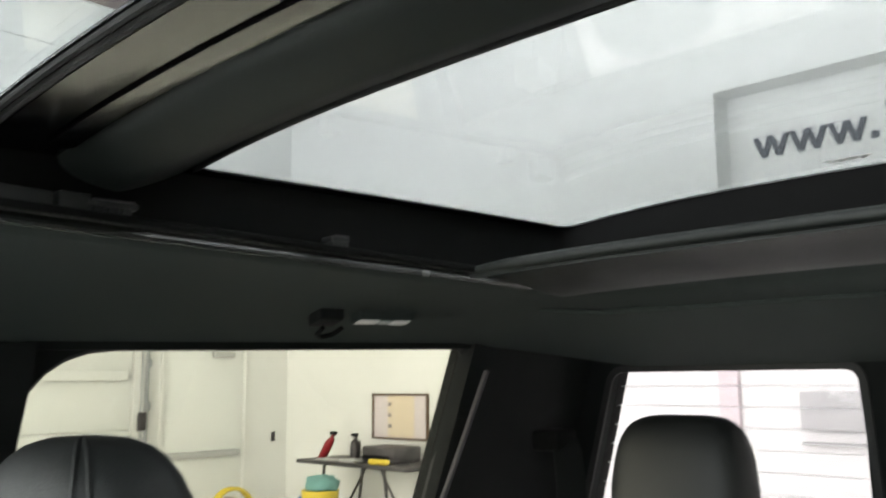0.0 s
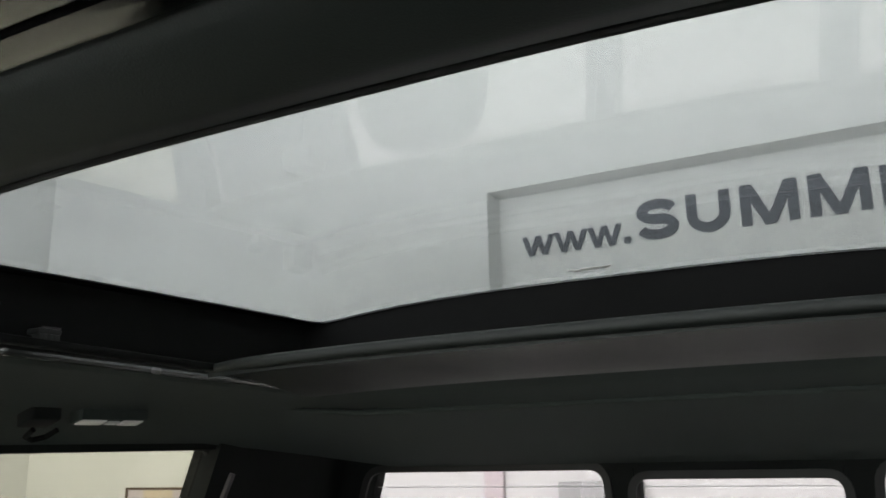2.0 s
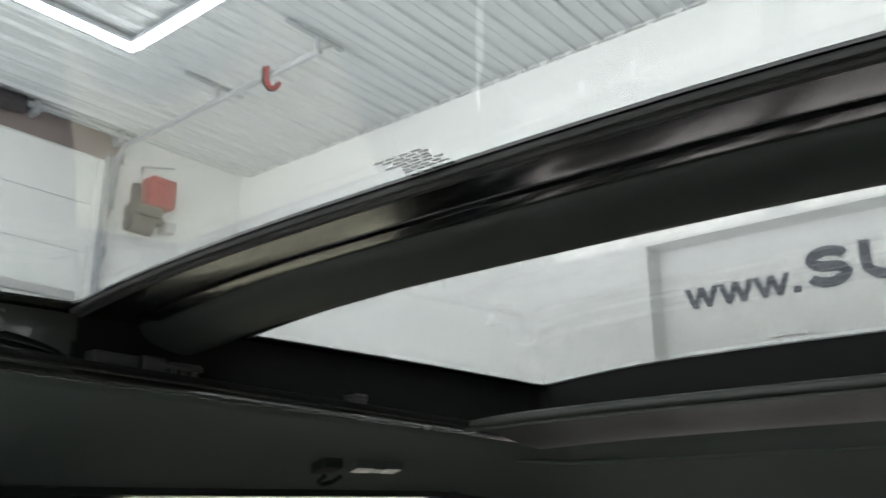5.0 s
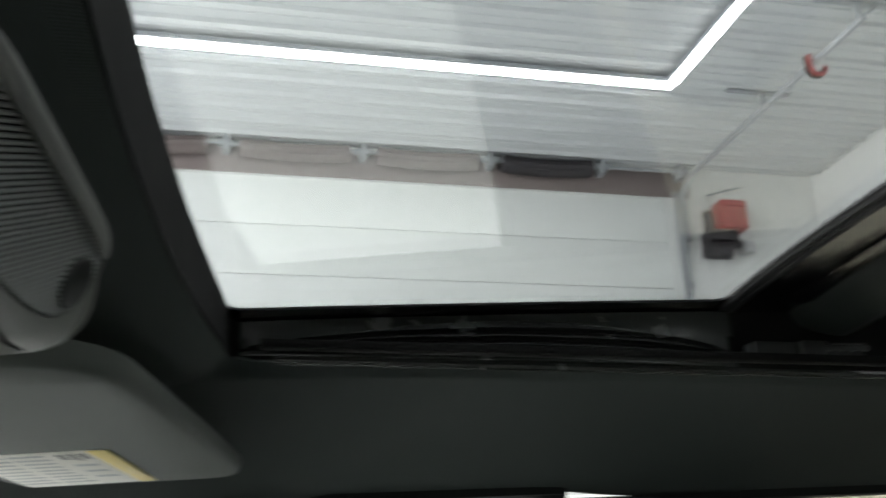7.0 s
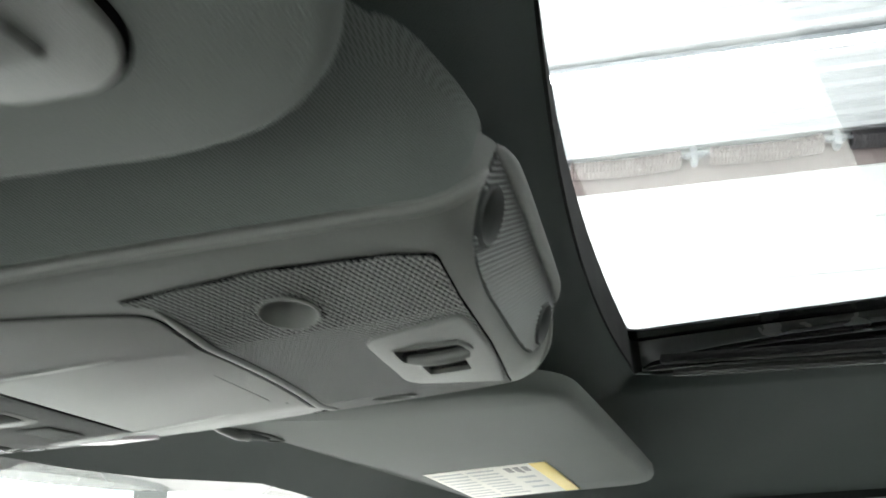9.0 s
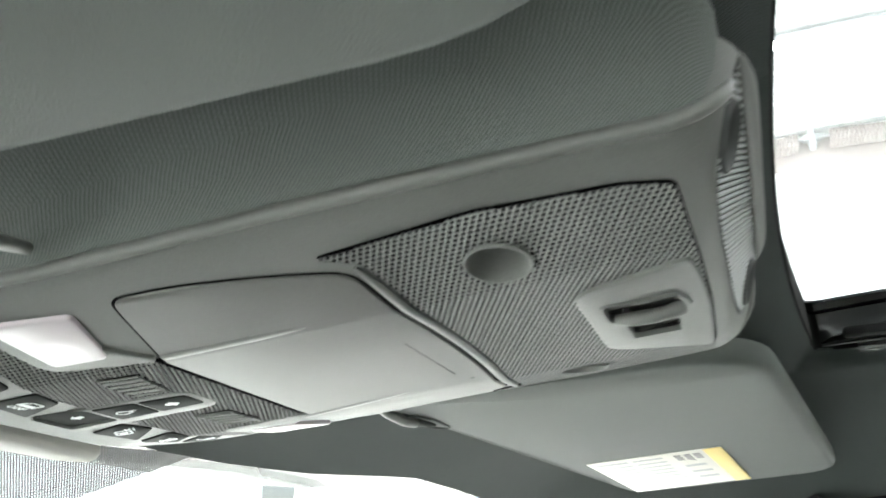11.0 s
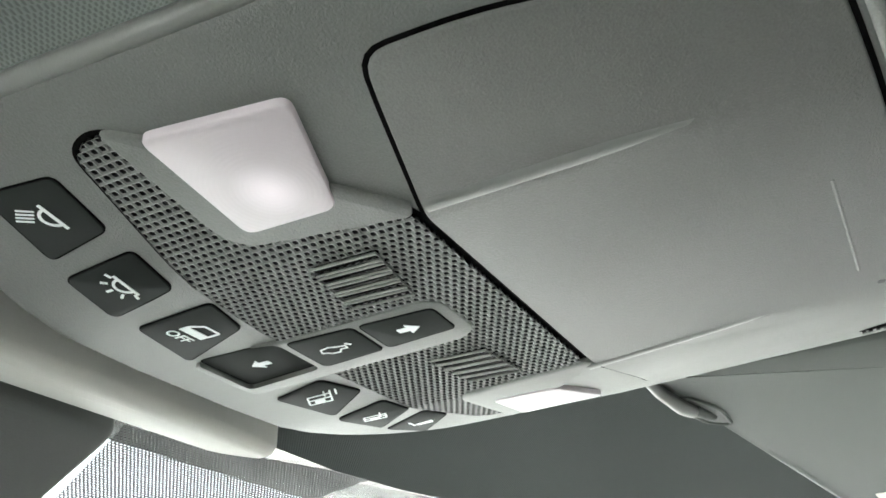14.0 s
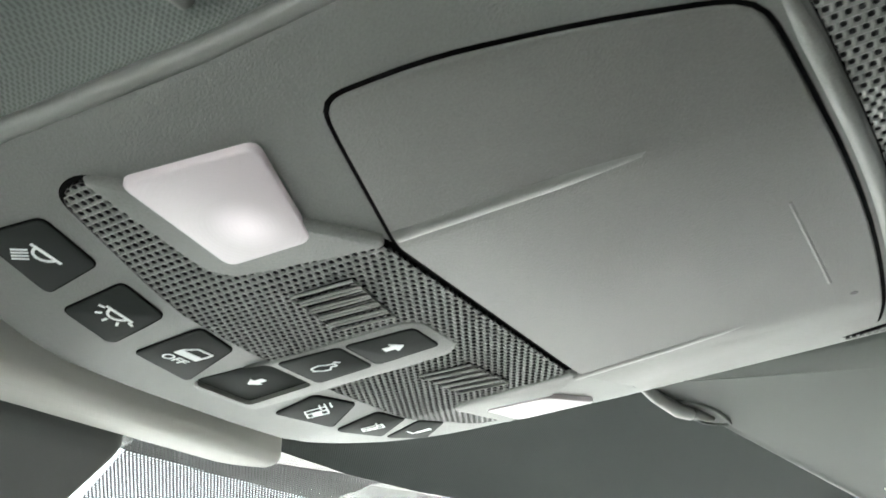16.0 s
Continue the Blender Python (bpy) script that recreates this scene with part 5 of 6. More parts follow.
def perforated(name, outline, free, label):
    """A skin of small staggered pits, each with its rim, walls and floor, in one joined mesh; walls and floors carry
    their shade as black.
    """
    xs, ys_ = [p[0] for p in outline], [p[1] for p in outline]
    verts, faces, shaded_faces = [], [], []
    hx, hy = PX / 2, PY / 2
    edge = [(-hx, -hy), (0, -hy), (hx, -hy), (hx, 0), (hx, hy), (0, hy), (-hx, hy), (-hx, 0)]
    rim = [(-.00054, -.00048), (0, -.00060), (.00054, -.00048), (.00066, 0), (.00054, .00048), (0, .00060), (-.00054, .00048), (-.00066, 0)]
    wide, narrow = inset(outline, -.0008), inset(outline, .0022)
    n0, n1 = int(min(xs) / PX) - 1, int(max(xs) / PX) + 1
    for i in range(n0, n1 + 1):
        m0, m1 = int(min(ys_) / PY) - 1, int(max(ys_) / PY) + 1
        for j in range(m0, m1 + 1):
            x, y = i * PX, (j + .5 * (i % 2)) * PY
            if not in_poly(x, y, wide) or free(x, y):
                continue
            near = not in_poly(x, y, narrow)
            b = len(verts)
            for ring, dep in ((edge, .00100), (rim, .00074), ([(u * .8, v * .8) for u, v in rim], .00012)):
                for u, v in ring:
                    px, py = onto(x + u, y + v, outline) if near and not in_poly(x + u, y + v, outline) else (x + u, y + v)
                    verts.append((px, py, con(px, py) - dep))
            for k in range(8):
                l = (k + 1) % 8
                faces.append((b + k, b + l, b + 8 + l, b + 8 + k))
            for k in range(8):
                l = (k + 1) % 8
                shaded_faces.append(len(faces))
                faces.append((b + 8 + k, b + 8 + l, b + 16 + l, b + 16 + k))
            shaded_faces.append(len(faces))
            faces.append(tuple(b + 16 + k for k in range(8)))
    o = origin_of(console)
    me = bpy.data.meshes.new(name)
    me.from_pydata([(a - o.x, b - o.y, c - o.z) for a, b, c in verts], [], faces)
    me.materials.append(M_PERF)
    me.materials.append(M_PIT_SHADE)
    # pit walls and floors are coloured black in place of deep shade
    for f in shaded_faces:
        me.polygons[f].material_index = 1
    ob = new(name, me)
    ob.parent = console
    return tagged(ob, label, kind="stuff")


# perforated front plate, the sunk ground of lamps and buttons
perf = [(-.1005, .2905), (-.094, .284), (-.0555, .2475), (.0430, .2440), (.0860, .2850), (.0925, .2905), (.0890, .2985), (.0495, .3060), (.0136, .3092), (-.026, .3090), (-.062, .3055), (-.098, .2985)]
plate("grille_gap", inset(rpoly(perf, .004), -.0012), -.002, .00005, 0, M_GAP, label="dark gap round the grille")
plate("front_grille", rpoly(perf, .004), -.002, .0001, 0, M_GAP, label="dark ground of the front grille")
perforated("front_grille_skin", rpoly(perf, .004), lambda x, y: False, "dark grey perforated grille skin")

# glasses lid
lid_edge = lambda x: .1553 + .9 * x * x - .03 * x
lid_pts = [(x, lid_edge(x)) for x in lin(-.0790, .0835, 13)] + [(.0890, .1785), (.0920, .2000), (.0945, .236), (.085, .2362), (.0440, .2422), (-.0535, .2455), (-.085, .2385), (-.0945, .236), (-.0935, .2150), (-.0880, .1914), (-.0842, .1785)]
lid_r = rpoly(lid_pts, [.010] + [.002] * 11 + [.008, .006, .01, .008, .004, .003, .003, .004, .008, .01, .01, .006], 4)
plate("lid_gap", inset(lid_r, -.0011), -.002, .0001, 0, M_GAP, label="dark gap round the lid")
lid = plate("glasses_lid", lid_r, -.002, .0009, .0006, M_DOORPL, label="matt grey glasses lid with two creases")
# the creases are coloured lighter than the lid to draw their highlight
for s in (1, -1):
    bm = bmesh.new()
    line = []
    for y in lin(.2445, .172, 10):
        x0 = s * (.0525 - .003 * s - (.13 if s > 0 else .02) * (.244 - y))
        line.append((x0, y, con(x0, y) + .0032 + .0007 * smooth01((.215 - y) / .043)))
    tube(bm, line, .0045, 24)
    part("crease", bm, M_LIT_RIDGE, lid, "soft raised crease, paler for its highlight")
bm = bmesh.new()
tube(bm, [(-.0198 + .0483 * k, .1690 - .0021 * k, con(0, .168) - .0007) for k in lin(0, 1, 6)], .0005, 8)
part("grip", bm, M_DOORPL, lid, "fine grip ridge")
plate("dimple", rpoly([(.0384, .1612), (.0404, .1612), (.0404, .1632), (.0384, .1632)], .001), .0005, .0010, 0, M_RIBBED, lid, "small dark dimple")
# raised lip behind the lid
bm = bmesh.new()
lip = [(x, lid_edge(x) - .0040) for x in lin(-.0820, .0890, 25)]
tube(bm, [(x, y, con(x, y) - .0006) for x, y in lip], [.0006, .0013] + [.0018] * 21 + [.0013, .0006], 10, flat=.8)
part("lid_lip", bm, M_PLASTIC, console, "raised lip behind the lid")

# rear perforated field with cups and tab
rear_pts = [(-.0905, .1690)] + [(x, lid_edge(x) - .0068) for x in lin(-.083, .086, 11)] + [(.0935, .170), (.0945, .12), (.0905, .080), (.086, .0665), (.045, .0640), (0, .0630), (-.045, .0640), (-.086, .0665), (-.0905, .080), (-.0945, .12)]
field = plate("rear_grille", inset(rpoly(rear_pts, .0025), -.0004), -.002, .0001, 0, M_GAP, label="dark ground of the rear grille")
for s in (1, -1):
    cx, cy, r = s * .067, .1205, .0098
    bm = bmesh.new()
    prof = [(1.10, .0009), (1.06, .0016), (1.0, .0015), (.96, .0006), (.90, -.0060), (.62, -.0140), (.30, -.0160), (.0, -.0162)]
    rows = [[bm.verts.new((cx + r * 1.06 * k * math.cos(a), cy + r * k * math.sin(a), con(cx, cy) + .16 * (abs(cx + r * k * math.cos(a)) - abs(cx)) * (1 if abs(cx) > CREASE else 0) - d)) for a in lin(0, 2 * PI, 25)[:-1]] for k, d in prof[:-1]]
    for A, B in zip(rows, rows[1:]):
        for i in range(24):
            bm.faces.new((A[i], A[(i + 1) % 24], B[(i + 1) % 24], B[i]))
    bm.faces.new(rows[-1])
    part("cup", bm, M_PLASTIC, console, "round microphone cup")
    bm = bmesh.new()
    tube(bm, [(cx, cy, con(cx, cy) - .01), (cx, cy, con(cx, cy) + .0175)], r * 1.02, 24)
    carve((body, field), bm)
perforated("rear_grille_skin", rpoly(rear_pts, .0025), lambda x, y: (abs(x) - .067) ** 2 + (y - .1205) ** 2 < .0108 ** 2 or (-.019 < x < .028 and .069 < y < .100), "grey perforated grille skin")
tab = [(-.0340, .1060), (.0350, .1050), (.055, .0655), (.030, .0640), (0, .0634), (-.030, .0650), (-.046, .0665)]
tabo = plate("hook_plate", rpoly(tab, [.010, .009, .003, .001, .001, .001, .004]), -.002, .0022, .0012, M_PLASTIC, label="smooth trapezoid hook plate")
hole = rpoly([(-.0175, .0985), (.0005, .0985), (.0025, .0935), (.0245, .0930), (.0250, .0755), (.0025, .0750), (.0005, .0715), (-.0175, .0715)], [.004, .002, .001, .002, .002, .001, .002, .004])
bm = bmesh.new()
slab(bm, hole, -.010, .012, 0, con)
carve((body, field, tabo), bm)
bm = bmesh.new()
slab(bm, inset(hole, -.0015), -.0115, -.0085, 0, con)
part("slot", bm, M_RIBBED, tabo, "dark slot floor")
plate("hook_tongue", rpoly([(-.0180, .0995), (-.0015, .0995), (-.0015, .0705), (-.0180, .0705)], .002), -.0075, -.0016, .0010, M_PLASTIC, tabo, "sunk hook tongue")
bm = bmesh.new()
tube(bm, [(-.0185, .0990, con(0, .099) - .0014), (-.0188, .0860, con(0, .086) - .0022), (-.0180, .0735, con(0, .0735) - .0024), (-.0120, .0712, con(0, .071) - .0024), (-.0060, .0705, con(0, .07) - .0022)], .0013, 8)
part("slot_rim", bm, M_PLASTIC, tabo)
bm = bmesh.new()
tube(bm, [(.0002 + .0012 * (1 - math.sin(PI * k / 8)), y, con(0, y) - .0010 - .0016 * math.sin(PI * k / 8)) for k, y in enumerate(lin(.0965, .0725, 9))], [.0020, .0024] + [.0027] * 5 + [.0031, .0030], 12)
part("hook_bar", bm, M_LIT_RIDGE, tabo, "rounded hook bar")
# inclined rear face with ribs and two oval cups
# ground is black behind paler ribs: shade between them put into the colour
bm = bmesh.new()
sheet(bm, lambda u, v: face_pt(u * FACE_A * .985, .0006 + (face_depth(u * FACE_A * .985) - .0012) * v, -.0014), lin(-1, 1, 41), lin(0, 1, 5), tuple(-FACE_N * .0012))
bf = part("rear_face", bm, M_PIT_SHADE, console, "ribbed rear grille face")
CUP_X, CUP_D, CUP_A, CUP_B = .0722, .0172, .0120, .0086
for s in (1, -1):
    def ell(k, out, s=s):
        return [face_pt(s * CUP_X + CUP_A * k * math.cos(a), CUP_D + CUP_B * k * math.sin(a), out) for a in lin(0, 2 * PI, 25)[:-1]]

    bm = bmesh.new()
    rows = [[bm.verts.new(p) for p in ell(k, d)] for k, d in ((.98, .004), (.98, -.0125))]
    for i in range(24):
        bm.faces.new((rows[0][i], rows[0][(i + 1) % 24], rows[1][(i + 1) % 24], rows[1][i]))
    bm.faces.new(rows[0])
    bm.faces.new(rows[1][::-1])
    carve((body, bf), bm)
    bm = bmesh.new()
    rows = [[bm.verts.new(p) for p in ell(k, d)] for k, d in ((1.16, -.0014), (1.14, .0006), (1.06, .0014), (.98, .0008), (.92, -.0012), (.86, -.0050), (.74, -.0105), (.3, -.0120))]
    for A, B in zip(rows, rows[1:]):
        for i in range(24):
            bm.faces.new((A[i], A[(i + 1) % 24], B[(i + 1) % 24], B[i]))
    bm.faces.new(rows[-1])
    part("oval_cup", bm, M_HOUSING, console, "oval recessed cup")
for i in range(55):
    c, runs = -.0860 + .252 * i / 54, [[]]
    for d in lin(.0012, .0350, 70):
        x = c - 2.1 * d
        inside = abs(x) < .0875 and d < face_depth(x) - .0012 and ((abs(x) - CUP_X) / (CUP_A * 1.13)) ** 2 + ((d - CUP_D) / (CUP_B * 1.13)) ** 2 > 1
        if inside:
            runs[-1].append((x, d))
        elif runs[-1]:
            runs.append([])
    for run in runs:
        if len(run) < 3:
            continue
        bm = bmesh.new()
        tube(bm, [face_pt(*run[k], -.0004) for k in (0, len(run) // 2, len(run) - 1)], .00068, 6)
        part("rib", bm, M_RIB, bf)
bm = bmesh.new()
tube(bm, [face_pt(u * .0900, -.0026 + .0034 * u ** 6, .0002 - .0008 * u ** 6) for u in lin(-1, 1, 25)], [.0012, .0024, .0032] + [.0036] * 19 + [.0032, .0024, .0012], 12)
part("rear_rim", bm, M_PLASTIC, console, "straight upper rim of the rear face")

# map lamps
for s in (1, -1):
    sur = [(-.1015, .2905), (-.0955, .2825), (-.0575, .2465), (-.0545, .2480), (-.0600, .2850), (-.0660, .2890)] if s > 0 else [(.1015, .2905), (.0955, .2825), (.0460, .2418), (.0430, .2430), (.0480, .2850), (.0540, .2890)][::-1]
    plate("lamp_surround", rpoly(sur, [.004, .002, .001, .001, .005, .004][::s]), -.002, .0013, .0010, M_PLASTIC, label="smooth lamp surround")
    q = mirror([(-.0965, .2838), (-.0925, .2522), (-.0640, .2600), (-.0645, .2822)], s)
    plate("map_lamp", rpoly(q, .003), -.001, .0018, .0007, M_LENS, label="lit milky white map lamp lens")

# louvres
for s in (1, -1):
    for k in range(5):
        x = .0362 - .0043 * k if s > 0 else -.0458 + .0048 * k
        y0 = .2785 + .0006 * k
        bm = bmesh.new()
        tube(bm, [(x - s * .0019, y0, con(x, y0) - .0014), (x - s * .0019, y0 - .0175, con(x, y0) - .0014), (x + s * .0014, y0 - .0175, con(x, y0) - .0014), (x + s * .0014, y0, con(x, y0) - .0014)], .00042, 6, closed=True)
        part("louvre_rim", bm, M_PLASTIC, console)
        plate("louvre", rpoly([(x - .0016, y0 - .0003), (x + .0014, y0 - .0003), (x + .0014, y0 - .0172), (x - .0016, y0 - .0172)], .0008), -.001, .0011, .0001, M_GAP, label="narrow dark louvre slot")

# the middle switch group
grp = rpoly([(-.0150, .340), (.0135, .340), (.0080, .2665), (.0035, .2600), (-.0160, .2605), (-.0190, .2650)], [.004, .004, .005, .004, .004, .005])
switch_frame = plate("switch_frame", grp, -.002, .0014, .0011, M_PLASTIC, label="raised frame of the roof switches")
SW = [("arrow_back", .2640, .2853), ("tailgate", .2872, .3075), ("arrow_front", .3105, .3365)]


def icon(pts, parent, dep):
    bm = bmesh.new()
    slab(bm, pts, dep - .0004, dep + .00018, 0, con)
    part("icon", bm, M_ICON, parent, "white printed symbol", smooth=0)


def line_icon(pts, w, parent, dep):
    """A drawn white line of width w."""
    for (xa, ya), (xb, yb) in zip(pts, pts[1:]):
        d = Vector((xb - xa, yb - ya))
        if d.length < 1e-6:
            continue
        nrm = Vector((-d.y, d.x)).normalized() * w / 2
        icon([(xa + nrm.x, ya + nrm.y), (xb + nrm.x, yb + nrm.y), (xb - nrm.x, yb - nrm.y), (xa - nrm.x, ya - nrm.y)], parent, dep)


for nm, y0, y1 in SW:
    sunk = nm == "arrow_front"
    dep = .0002 if sunk else .0018
    left, right = (lambda y: -.0148 - .0010 * (y - .264) / .0725), (lambda y: -.0010 + .0085 * (y - .264) / .0725)
    p = rpoly([(left(y0), y0), (right(y0), y0), (right(y1), y1), (left(y1), y1)], .002)
    if sunk:
        bm = bmesh.new()
        slab(bm, inset(p, -.0006), -.0004, .006, 0, con)
        carve((switch_frame,), bm)
    plate("button_gap", inset(p, -.0003), -.001, .00155 if not sunk else .00005, 0, M_GAP)
    bt = plate("switch", p, -.0012, dep, .0006, M_BUTTON, label="black rocker switch with a white symbol")
    yc = (y0 + y1) / 2
    xc = (left(yc) + right(yc)) / 2
    if nm == "tailgate":
        slug = [(.0008, .0042), (-.0010, .0036), (-.0016, .0012), (-.0010, -.0004), (-.0006, -.0026), (.0008, -.0024), (.0006, -.0008), (.0020, .0002), (.0018, .0022), (.0010, .0032), (.0008, .0042)]
        line_icon([(xc + 1.2 * a, yc + 1.2 * b) for a, b in slug], .0005, bt, dep)
        line_icon([(xc - .0020, yc - .0036), (xc - .0005, yc - .0050)], .0005, bt, dep)
    else:
        d = -1 if nm == "arrow_back" else 1
        icon([(xc - .0011, yc - d * .003), (xc + .0011, yc - d * .003), (xc + .0011, yc), (xc - .0011, yc)], bt, dep)
        icon([(xc - .0028, yc), (xc + .0028, yc), (xc, yc + d * .0033)], bt, dep)

# six push buttons along the front edge
BUT = [((-.0965, .3255), (-.0945, .3078), (-.0772, .3100), (-.0740, .3295)), ((-.0670, .3325), (-.0690, .3105), (-.0540, .3120), (-.0495, .3340)), ((-.0415, .3345), (-.0435, .3095), (-.0280, .3125), (-.0175, .3385))]
BUT_R = [((.1010, .3260), (.0765, .3050), (.0630, .3070), (.0825, .3325)), ((.0775, .3318), (.0540, .3078), (.0415, .3105), (.0497, .3326)), ((.0458, .3318), (.0295, .3115), (.0155, .3172), (.0222, .3380))]
for s, row in ((1, BUT), (-1, BUT_R)):
    for k, q in enumerate(row):
        p = rpoly(q if s > 0 else q[::-1], .0022)
        plate("button_gap", inset(p, -.0004), 0, .0003, 0, M_GAP)
        bt = plate("push_button", p, -.001, .0006, .0004, M_BUTTON, label="black push button with a white symbol")
        cx, cy = sum(x for x, _ in q) / 4, sum(y for _, y in q) / 4
        if s > 0 and k in (0, 1):                      # lamp symbols
            cy -= .0015
            line_icon([(cx - .0042, cy), (cx + .0042, cy)], .0008, bt, .0006)
            line_icon([(cx + .0027 * math.cos(a), cy + .0030 * math.sin(a)) for a in lin(0, PI, 10)], .0007, bt, .0006)
            for j in range(4 if k == 0 else 5):
                if k == 0:
                    x0, y0 = cx - .0030 + .00085 * j, cy + .0024 + .00085 * j
                    line_icon([(x0, y0), (x0 - .0019, y0 + .0034)], .00040, bt, .0006)
                else:
                    a = radians(12 + 39 * j)
                    line_icon([(cx + .0040 * math.cos(a), cy + .0042 * math.sin(a)), (cx + .0056 * math.cos(a), cy + .0060 * math.sin(a))], .0007, bt, .0006)
        elif s > 0:                                    # door symbol, the letters come below
            icon([(cx - .0040, cy - .0012), (cx + .0044, cy - .0012), (cx + .0044, cy + .0016), (cx - .0040, cy + .0016)], bt, .0006)
            line_icon([(cx - .0038, cy - .0012), (cx - .0016, cy - .0048), (cx + .0040, cy - .0048), (cx + .0042, cy - .0012)], .0007, bt, .0006)
            OFF_AT = (cx, cy)
        else:                                          # window symbols, and a lamp on the outermost
            T = lambda u, v: (cx + 1.55 * v, cy - 1.75 * u + .75 * v)
            L = lambda *q: line_icon([T(*p_) for p_ in q], .00055, bt, .0006)
            if k:
                L((-.0030, -.0016), (.0018, -.0020), (.0018, .0020), (-.0030, .0022), (-.0030, -.0016))
                L((-.0030, .0002), (.0018, -.0001))
                icon([T(-.0018, .0004), T(.0004, .0003), T(.0004, .0018), T(-.0018, .0019)], bt, .0006)
                for j in range(3 if k == 2 else 1):
                    L((.0006 + .0012 * j, -.0034), (.0006 + .0012 * j, -.0008))
            else:
                L((-.0026, -.0022), (-.0014, .0024))
                icon([T(-.0012, .0010), T(.0026, -.0006), T(.0030, .0018), T(-.0006, .0024)], bt, .0006)
bm = letters("off", "OFF", 1.0, None, 1.0, M_ICON, console)
xs, ys = [v.co.x for v in bm.verts], [v.co.y for v in bm.verts]
ax, bx, ay, by = min(xs), max(xs), min(ys), max(ys)
bt3 = [o for o in console.children if o.name.startswith("push_button")]
for v in bm.verts:
    u, w, d = (v.co.x - ax) / (bx - ax), (v.co.y - ay) / (by - ay), v.co.z
    x, y = OFF_AT[0] - .0046 + .0082 * u, OFF_AT[1] + .0062 - .0034 * w
    v.co = Vector((x, y, con(x, y) - .0008 - (.0001 if d > 0 else 0)))
part("icon", bm, M_ICON, bt3[2], "white letters", smooth=0)

# ---------------------------------------------------------------- sun visors
def visor(s, q, z, radii, label):
    t = thing("sun_visor", (s * .33, .11, z + .012), label, "sun visor", "sun visors")
    f = lambda x, y: z - .0457 * max(0, abs(x) - .12) ** 2
    bm = bmesh.new()
    slab(bm, rpoly(mirror(q, s), radii, 8), -.013, .0, .006, f, [s * v for v in (.16, .2, .24, .28, .32, .36, .4, .44, .48)], (.05, .1, .15))
    part("board", bm, M_VISOR, t, smooth=50)
    return t, f


vp, vf = visor(1, [(.116, .046), (.30, .020), (.520, -.012), (.550, .168), (.120, .247)], 1.768, [.055, .03, .035, .03, .006], "folded dark grey sun visor with a white warning label")
vd, vfd = visor(-1, [(.164, .062), (.505, .012), (.530, .165), (.168, .243)], 1.7625, [.055, .04, .03, .02], "folded dark grey sun visor with three opener buttons")


def on_visor(t, f, pts, depth, mat, name, label="", bevel=0.0004, top=-.001):
    bm = bmesh.new()
    slab(bm, pts, top, depth, bevel, f)
    return part(name, bm, mat, t, label)


LA, LB, LC = Vector((.378, .1774)), Vector((.357, .0770)), Vector((.515, .0600))
LD = LA + LC - LB
lab = on_visor(vp, vf, [tuple(p) for p in (LA, LB, LC, LD)], .0006, M_PAPER, "warning_label", "white printed warning label", .0001)


def lab_pt(u, v):
    return tuple(LA + (LB - LA) * u + (LD - LA) * v)


on_visor(lab, vf, [lab_pt(.87, 0), lab_pt(1, 0), lab_pt(1, 1), lab_pt(.87, 1)], .0009, M_YELLOW, "yellow_band", "yellow warning band", .0001)
for i in range(9):
    v = .06 + .10 * i
    for a, b in ((.04, .30), (.33, .58)):
        k = random.uniform(.8, 1)
        on_visor(lab, vf, [lab_pt(a, v), lab_pt(a + (b - a) * k, v), lab_pt(a + (b - a) * k, v + .035), lab_pt(a, v + .035)], .0009, M_SEAM, "print", "", .0001)
for i in range(3):
    on_visor(lab, vf, [lab_pt(.64 + .07 * i, .06), lab_pt(.69 + .07 * i, .06), lab_pt(.69 + .07 * i, .2 + .05 * (i % 2)), lab_pt(.64 + .07 * i, .2)], .0009, M_INK, "print", "", .0001)
    on_visor(lab, vf, [lab_pt(.64, .34 + .18 * i), lab_pt(.80, .34 + .18 * i), lab_pt(.80, .40 + .18 * i), lab_pt(.64, .40 + .18 * i)], .0009, M_SEAM, "print", "", .0001)
pan = rpoly([(-.200, .1285), (-.200, .1035), (-.212, .0940), (-.275, .0935), (-.285, .134)], [.008, .008, .010, .01, .01], 5)
on_visor(vd, vfd, inset(pan, -.0015), .0008, M_GAP, "panel_gap")
opn = on_visor(vd, vfd, pan, .0028, M_PLASTIC, "opener_panel", "smooth plastic opener panel", .0014)
for k in range(3):
    y = .1075
    x = -.214 - .0155 * k
    on_visor(opn, vfd, rpoly([(x, y), (x + .002, y + .017), (x - .009, y + .018), (x - .011, y + .001)], .002), .0048, M_PLASTIC, "opener_button", "", .001)
